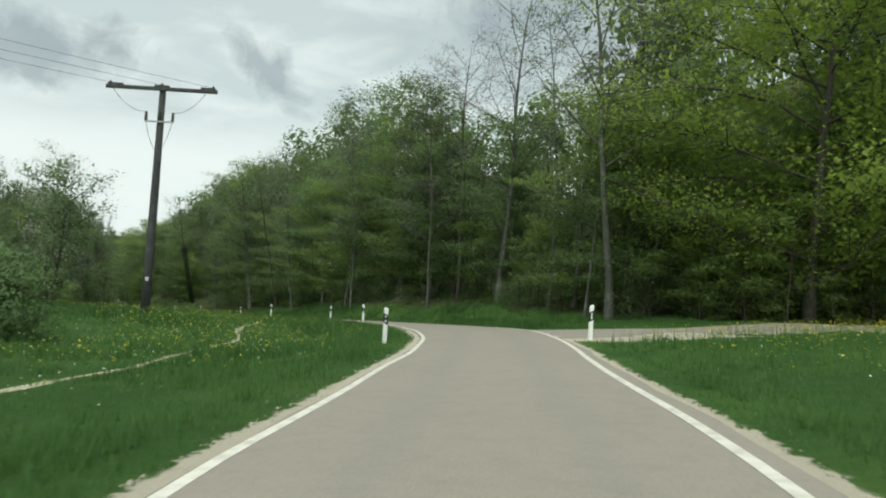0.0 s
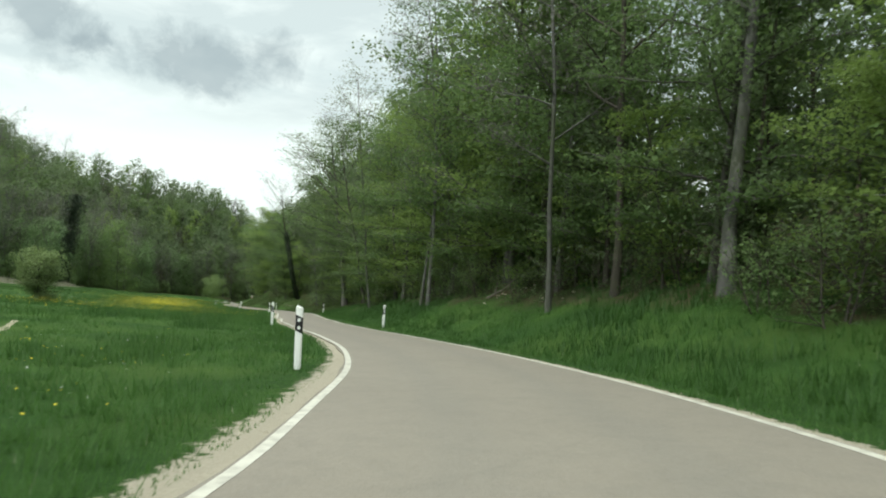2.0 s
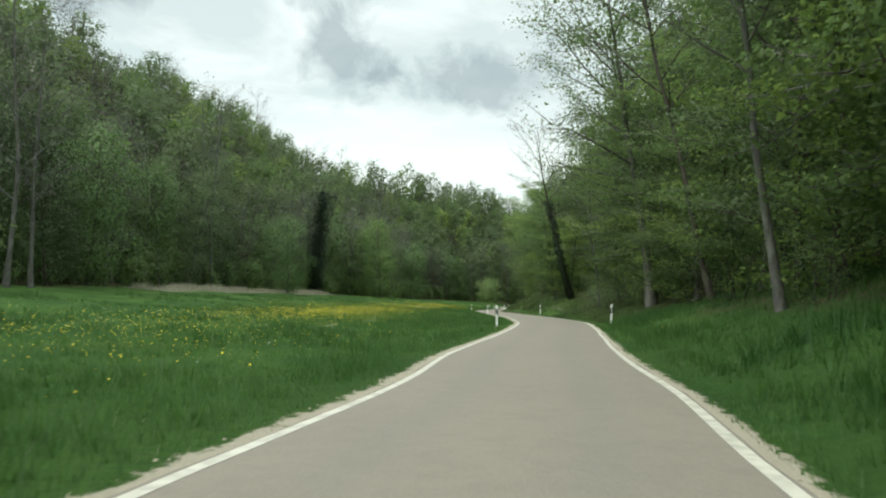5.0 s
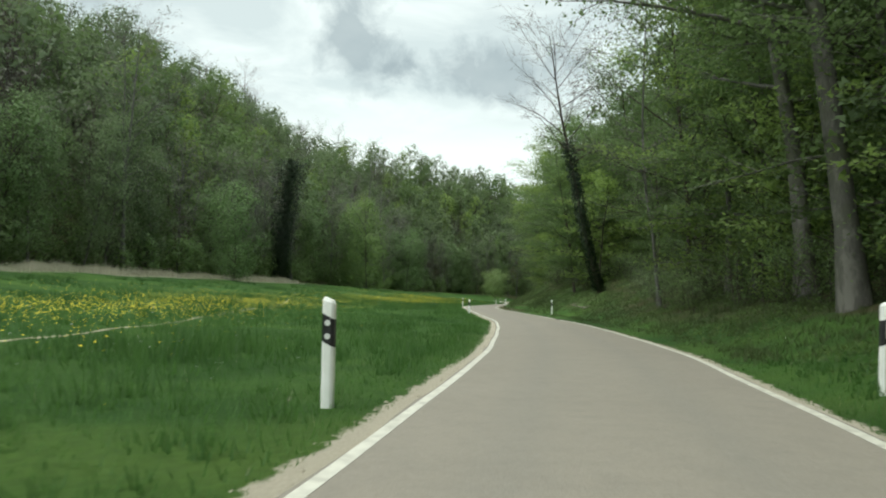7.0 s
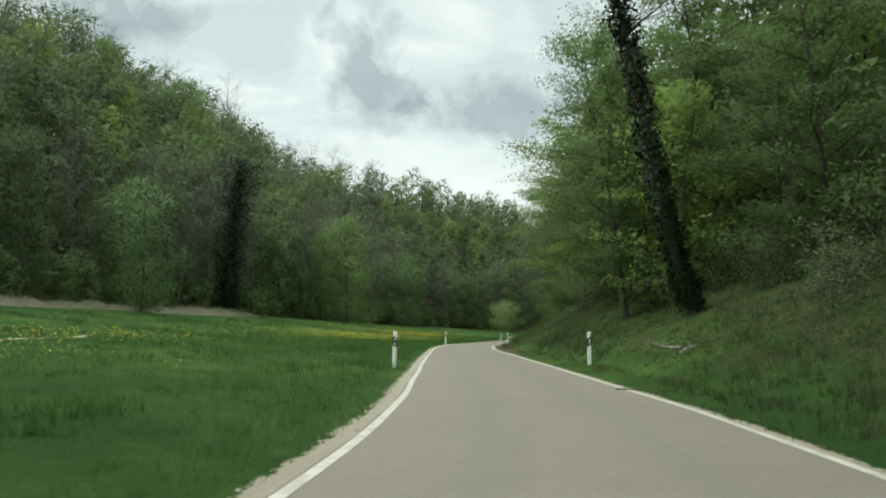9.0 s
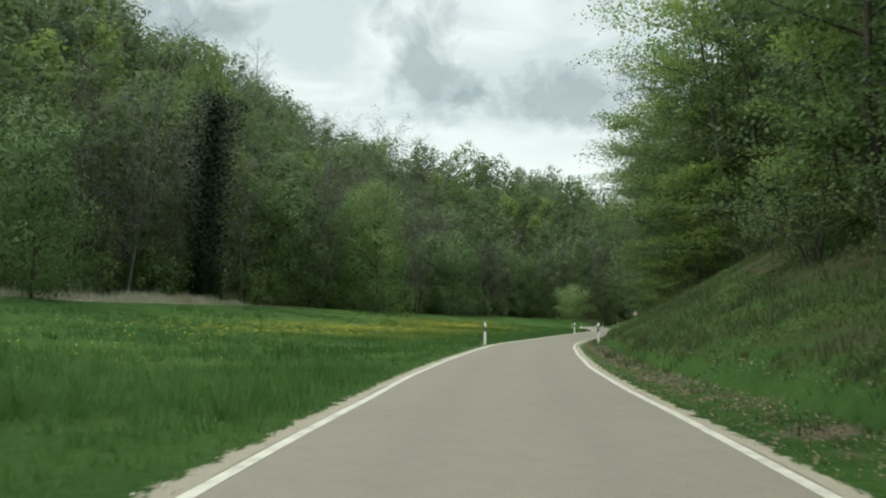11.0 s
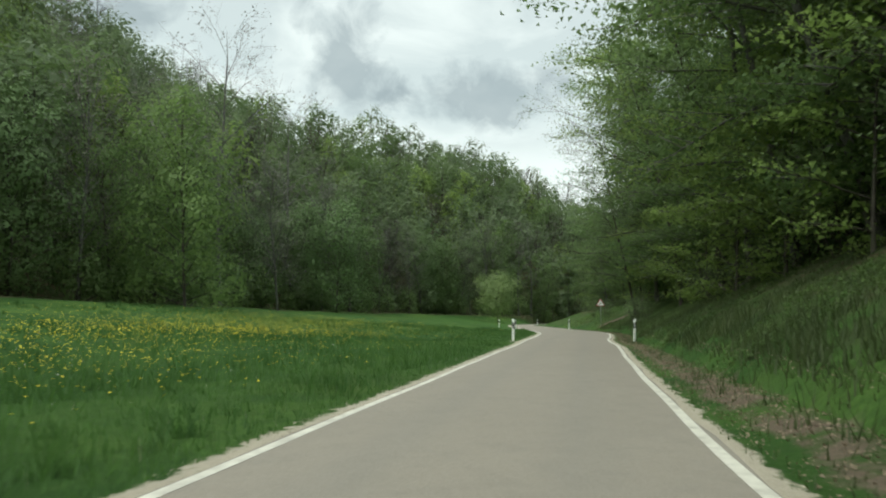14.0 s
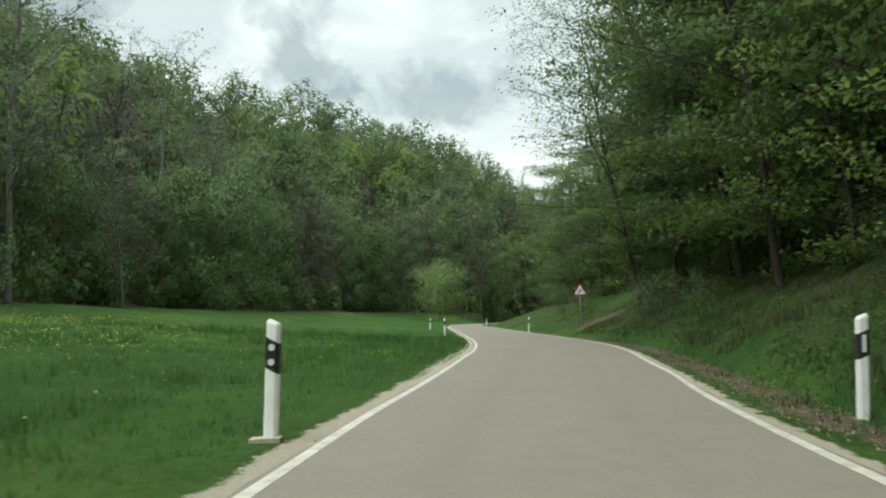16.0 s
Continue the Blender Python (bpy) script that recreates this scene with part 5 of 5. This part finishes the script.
def grow_grass():
    rng = np.random.default_rng(21)
    start, stop = int(np.argmin(np.abs(MID[:, 1] - 3))), int(np.argmin(np.abs(MID[:, 1] - 240)))
    for name, side, n, far, label in (("grass_left", -1, 165000, 11, "lush spring meadow grass beside the road"), ("grass_right", 1, 115000, 8, "uneven verge grass along the bank")):
        geo = Geo()
        p, u = by_road(rng, n, side, 0.2, far, start, stop)
        q, w = by_road(rng, 16000 if side < 0 else 9000, side, 3 if side < 0 else 1.5, 34 if side < 0 else 9, start, stop, 1.4)
        if side > 0:
            def free(at, off):
                open_road = (np.hypot((at[:, 0] - 8) / 8, (at[:, 1] - 31.5) / 7) > 1) & ((at[:, 0] < 3) | (at[:, 1] < 24.5) | (at[:, 1] > 37))
                return open_road & ~((at[:, 1] > 140) & (off < 1.5) & (rng.random(len(at)) < 0.7))
            keep, keep_tall = free(p, u), free(q, w) & (q[:, 1] > 40)
            p, u, q, w = p[keep], u[keep], q[keep_tall], w[keep_tall]
        bank = (p[:, 1] > 108) & (side > 0)
        blades(geo, rng, p[~bank], u[~bank], 0.07, 0.22, 0.008)
        if bank.any():
            blades(geo, rng, p[bank], u[bank], 0.06, 0.18, 0.008, 3)
        a, b = by_road(rng, 9000 if side < 0 else 8500, side, 0.8, 22 if side < 0 else 9, start, stop, 1.5)
        if side > 0:
            keep = free(a, b)
            a, b = a[keep], b[keep]
        a, b = tufts(rng, a, b, 12, 0.07)
        bank = (a[:, 1] > 108) & (side > 0)
        blades(geo, rng, a[~bank], b[~bank], 0.12, 0.33, 0.009, 0, (0.2, 1.0))
        if bank.any():
            blades(geo, rng, a[bank], b[bank], 0.1, 0.26, 0.009, 3, (0.2, 1.0))
        # Taller, darker tussocks in drifts.
        drift = waves(q, 2.6, 28) + 0.6 * waves(q, 0.9, 29) > (0.15 if side < 0 else -0.25)
        q, w = tufts(rng, q[drift], w[drift], 14, 0.13)
        bank = (q[:, 1] > 108) & (side > 0)
        blades(geo, rng, q[~bank], w[~bank], 0.16, 0.44, 0.012, 2)
        if bank.any():
            blades(geo, rng, q[bank], w[bank], 0.12, 0.34, 0.012, 3)
        dry = rng.random(len(p)) < 0.012
        blades(geo, rng, p[dry], u[dry], 0.08, 0.2, 0.003, 1)
        tagged(part(name, geo, [GRASS, STRAW, TUSSOCK, BANK_GRASS]), label, "grass", kind="stuff")


def grow_reeds():
    """Pale dry reeds in a strip before the far wood."""
    rng = np.random.default_rng(24)
    pts, _ = smooth_line([(-104, 112), (-118, 127), (-137, 150), (-160, 184)], 1.0)
    k = rng.integers(0, len(pts), 26000)
    p = pts[k] + rng.normal(0, 1.0, (26000, 2))
    geo = Geo()
    blades(geo, rng, p, np.full(26000, 9.0), 0.35, 0.85, 0.016, 0, (0.1, 0.5))
    tagged(part("reeds", geo, STRAW), "pale dry reeds standing along the far wood's edge", "reeds", kind="stuff")


def grow_herbs():
    """Low broad-leaved herbs in clumps over the bank by the wood."""
    rng = np.random.default_rng(27)
    start, stop = int(np.argmin(np.abs(MID[:, 1] - 104))), int(np.argmin(np.abs(MID[:, 1] - 262)))
    p, u = by_road(rng, 12000, 1, 1.2, 10.5, start, stop, 0.8)
    thick = waves(p, 2.0, 41) + 0.7 * waves(p, 0.7, 42) > 0.1
    p = np.repeat(p[thick], 16, axis=0)
    off = rng.normal(0, 0.17, p.shape)
    p = p + off
    z, _ = ground(p)
    dome = np.exp(-(off ** 2).sum(1) / 0.08)
    geo = Geo()
    at = np.c_[p, z + 0.03 + dome * rng.uniform(0.03, 0.24, len(p))]
    leaves(geo, rng, at, 0.075, 0.7, 0, 0.4, None, np.c_[off * 2.5, np.full(len(p), 0.7)])
    tagged(part("bank_herbs", geo, HERB), "low broad-leaved herbs in clumps over the bank", "herbs", kind="stuff")


def flowers(name, label, places, height, size, mat, seed):
    """Small round flower heads on thin stalks, in one mesh."""
    rng = np.random.default_rng(seed)
    z, _ = ground(places)
    n = len(places)
    h = height * rng.uniform(0.7, 1.3, n)
    top = np.c_[places + rng.normal(0, 0.03, (n, 2)), z + h]
    geo = Geo()
    a = np.arange(5) * math.pi * 0.4
    i, d = place_by_road(places)
    r = size * rng.uniform(0.7, 1.3, n) * (0.62 + 0.38 * soft(np.abs(d) - RHALF[i], 3, 14))
    tilt = rng.normal(0, 0.35, (n, 2))
    ring = top[:, None] + np.stack([np.cos(a)[None] * r[:, None], np.sin(a)[None] * r[:, None], (np.cos(a)[None] * tilt[:, :1] + np.sin(a)[None] * tilt[:, 1:]) * r[:, None]], -1)
    crown = top + np.c_[np.zeros((n, 2)), r * 0.4]
    v = np.concatenate([ring, crown[:, None]], 1).reshape(-1, 3)
    tris = (np.arange(n)[:, None, None] * 6 + np.array([(i, (i + 1) % 5, 5) for i in range(5)])[None]).reshape(-1, 3)
    geo.add(v, tris)
    stem = np.stack([np.c_[places, z - 0.02] - (0.003, 0, 0), np.c_[places, z - 0.02] + (0.003, 0, 0), top + (0.002, 0, 0), top - (0.002, 0, 0)], 1)
    geo.add(stem.reshape(-1, 3), quads=np.arange(4 * n).reshape(-1, 4), slot=1)
    tagged(part(name, geo, [mat, GRASS]), label, "flowers", kind="stuff")


def patches(rng, spots, n):
    out = []
    for x, y, rx, ry, turn, share in spots:
        m = int(n * share)
        q = rng.normal(0, 0.5, (m, 2)) * (rx, ry)
        c, s = math.cos(radians(turn)), math.sin(radians(turn))
        out.append(np.c_[q[:, 0] * c - q[:, 1] * s + x, q[:, 0] * s + q[:, 1] * c + y])
    p = np.vstack(out)
    i, d = place_by_road(p)
    return p[(np.abs(d) > RHALF[i] + 1.2) & ((p[:, 0] < 2.5) | (p[:, 1] < 24.2) | (p[:, 1] > 38))]


grow_grass()
grow_reeds()
grow_herbs()
flower_rng = np.random.default_rng(77)
YELLOWS = [(13, 21, 12, 8, 0, 0.3), (-6.5, 24, 4, 12, 10, 0.05), (-11, 34, 6, 8, 20, 0.04), (-40, 76, 12, 20, 35, 0.1), (-64, 107, 5, 26, 40, 0.26), (-50, 92, 5, 20, 36, 0.06), (-84, 128, 9, 22, 38, 0.1), (-119, 174, 10, 26, 38, 0.4), (-132, 195, 7, 22, 38, 0.2), (-146, 206, 12, 26, 38, 0.17)]
flowers("dandelions", "yellow dandelions scattered in drifts over the meadow", patches(flower_rng, YELLOWS, 18000), 0.36, 0.021, YELLOW, 5)
WHITES = [(11, 17, 9, 9, 0, 0.25), (-6, 18, 6, 14, 8, 0.12), (-8, 30, 8, 16, 10, 0.15), (-50, 92, 14, 30, 38, 0.25), (-112, 168, 16, 40, 38, 0.35)]
flowers("white_flowers", "small white flowers scattered thinly over the meadow", patches(flower_rng, WHITES, 2600), 0.38, 0.016, PETAL, 6)


def scatter_leaves():
    rng = np.random.default_rng(31)
    lo, hi = (int(np.argmin(np.abs(MID[:, 1] - y))) for y in (148, 238))
    p, u = by_road(rng, 26000, 1, 0.35, 1.75, lo, hi, 1.0)
    z, _ = ground(p)
    geo = Geo()
    leaves(geo, rng, np.c_[p, z + rng.uniform(0.0, 0.03, len(p))], 0.03, 0.9)
    tagged(part("fallen_leaves", geo, LITTER), "brown dead leaves heaped along the foot of the bank", "leaf litter", kind="stuff")


def scatter_stones():
    rng = np.random.default_rng(32)
    geo = Geo()
    lo, hi = (int(np.argmin(np.abs(MID[:, 1] - y))) for y in (4, 236))
    corner = np.array([(-1, -1, 0), (1, -1, 0), (1, 1, 0), (-1, 1, 0), (-0.6, -0.5, 0.9), (0.6, -0.6, 1), (0.5, 0.6, 0.8), (-0.5, 0.5, 1)], float)
    quads = np.array([(0, 1, 5, 4), (1, 2, 6, 5), (2, 3, 7, 6), (3, 0, 4, 7), (4, 5, 6, 7)])
    for side, n in ((-1, 3800), (1, 1600)):
        p, u = by_road(rng, n, side, 0.06, 0.34, lo, hi, 1.1)
        z, _ = ground(p)
        s = 0.006 + 0.014 * rng.random(n) ** 5
        t = rng.uniform(0, 6.28, n)
        v = corner[None] * (1 + rng.uniform(-0.3, 0.3, (n, 8, 3))) * s[:, None, None]
        c, sn = np.cos(t)[:, None], np.sin(t)[:, None]
        v = np.stack([v[..., 0] * c - v[..., 1] * sn, v[..., 0] * sn + v[..., 1] * c, v[..., 2] - 0.004], -1) + np.c_[p, z][:, None]
        geo.add(v.reshape(-1, 3), quads=(np.arange(n)[:, None, None] * 8 + quads[None]).reshape(-1, 4))
    tagged(part("gravel_stones", geo, STONE), "loose pale limestone gravel along the road edges", "gravel", kind="stuff")


scatter_leaves()
scatter_stones()


# ---- dead wood on the bank ----
def dead_branch(seed, x, y, turn, length):
    rng = np.random.default_rng(seed)
    ob = thing("dead_branch", "grey fallen branch lying on the grassy bank", "branch", "fallen branches")
    geo = Geo()
    line = limb(rng, (0, 0, 0.12), (1, 0, 0.06), length, 0.0, 7, 0.09)
    tube(geo, line, np.linspace(0.055, 0.012, 7), 7)
    part("stem", geo, TWIG, ob, smooth=True)
    for k in range(5):
        at = line[rng.integers(1, 6)]
        geo = Geo()
        way = np.array([rng.uniform(0.3, 1), rng.uniform(-1, 1), rng.uniform(0.0, 0.7)])
        tube(geo, limb(rng, at, way / np.linalg.norm(way), length * rng.uniform(0.2, 0.45), 0.0, 4, 0.15), np.linspace(0.022, 0.005, 4), 5)
        part("twig", geo, TWIG, ob)
    dx, dy = math.cos(radians(turn)) * length, math.sin(radians(turn)) * length
    rise = math.degrees(math.atan2(gz(x + dx, y + dy) - gz(x, y), length))
    ob.matrix_basis = Matrix.Translation((x, y, gz(x, y))) @ pose(0, 0, 0, 0, 0, turn) @ pose(0, 0, 0, 0, -rise, 0)


for k, (x, y, turn, length) in enumerate([(-10.5, 64.5, 60, 2.6), (2.6, 50.5, 150, 1.5), (1.2, 53.0, 40, 1.3), (-122.0, 216.5, 120, 2.6), (-121.0, 215.0, 30, 1.9), (-143.5, 246.5, 80, 2.4), (-65.6, 138.2, 150, 1.3), (-65.2, 137.4, 95, 0.9), (-37.5, 106.5, 75, 2.2)]):
    dead_branch(90 + k, x, y, turn, length)


def road_stick(x, y, turn):
    """A short dark stick dropped on the asphalt."""
    k = int(((MID - (x, y)) ** 2).sum(1).argmin())
    d = float(((x, y) - MID[k]) @ SIDE[k])
    ob = thing("stick", "short dark stick lying on the asphalt", "stick")
    geo, rng = Geo(), np.random.default_rng(140)
    line = limb(rng, (-0.24, 0, 0.016), (1, 0, 0), 0.48, 0.0, 6, 0.05)
    line[:, 2] = 0.016
    tube(geo, line, np.linspace(0.018, 0.009, 6), 7)
    part("stem", geo, BARK_DARK, ob, smooth=True)
    geo = Geo()
    tube(geo, [line[2], line[2] + (0.06, 0.05, 0.004), line[2] + (0.12, 0.075, 0.002)], (0.009, 0.007, 0.004), 5)
    part("twig", geo, BARK_DARK, ob)
    ob.matrix_basis = pose(x, y, LEVEL[k] + FALL[k] * d + 0.03 * (1 - (d / HALF[k]) ** 2), 0, 0, turn)


road_stick(-64.33, 133.38, 48)


# ---- pale stones at the wood's edge and by two posts ----
def rubble(seed, x, y, count, spread, label):
    rng = np.random.default_rng(seed)
    ob = thing("stone_heap", label, "stones", "stone heaps")
    for _ in range(count):
        dx, dy = rng.normal(0, spread, 2)
        size = rng.uniform(0.035, 0.09)
        bm = bmesh.new()
        bmesh.ops.create_icosphere(bm, subdivisions=1, radius=1.0)
        for v in bm.verts:
            v.co = Vector((v.co.x * size * 1.4, v.co.y * size, v.co.z * size * 0.6)) * rng.uniform(0.75, 1.2)
        me = bpy.data.meshes.new("stone")
        bm.to_mesh(me)
        bm.free()
        me.materials.append(STONE)
        stone = new("stone", me)
        stone.parent = ob
        stone.matrix_basis = pose(dx, dy, gz(x + dx, y + dy) - gz(x, y) + size * 0.25, rng.uniform(-20, 20), rng.uniform(-20, 20), rng.uniform(0, 360))
    ob.matrix_basis = pose(x, y, gz(x, y))


for k, (x, y, count, spread) in enumerate([(-9.7, 64.6, 7, 0.4), (-8.8, 64.9, 5, 0.3), (-6.7, 60.9, 4, 0.3), (-137.5, 246, 7, 0.4), (-131.4, 234, 5, 0.4)]):
    rubble(120 + k, x, y, count, spread, "pale limestone rubble in the grass at the wood's edge")


def footing(x, y, turn):
    ob = thing("stone_slab", "flat pale concrete slab at the foot of a marker post", "slab", "post footings")
    geo = Geo()
    bar(geo, (0.27, 0.13, 0.05), (0.02, 0, 0), 0, 0, 0.01)
    part("slab", geo, STONE, ob)
    ob.matrix_basis = pose(x, y, gz(x, y) + 0.012, 2, -2, turn)


footing(-104.31, 170.3, 38)
footing(-129.27, 208.58, 40)


# ---- the road's number on one post ----
def lettering(text, size, at, parent, name):
    curve = bpy.data.curves.new(name, "FONT")
    curve.body, curve.size, curve.extrude, curve.align_x = text, size, 0.001, "CENTER"
    flat = bpy.data.objects.new(name, curve)
    scene.collection.objects.link(flat)
    bpy.context.view_layer.update()
    mesh = bpy.data.meshes.new_from_object(flat.evaluated_get(bpy.context.evaluated_depsgraph_get()))
    bpy.data.objects.remove(flat)
    mesh.materials.clear()
    mesh.materials.append(BLACK)
    ob = new(name, mesh)
    ob.parent = parent
    ob.matrix_basis = pose(*at, 90, 0, 0)
    return ob


numbered = min((o for o in bpy.data.objects if o.name.startswith("marker_post")), key=lambda o: math.dist(o.matrix_basis.translation[:2], (-16.15, 66.14)))
sticker = Geo()
bar(sticker, (0.1, 0.003, 0.11), (0, -0.0525, 0.91))
sticker_ob = part("sticker", sticker, REFLECTOR, numbered, "white sticker with black lettering")
lettering("K", 0.045, (0, -0.0545, 0.925), sticker_ob, "letters")
lettering("7342", 0.04, (0, -0.0545, 0.875), sticker_ob, "letters")
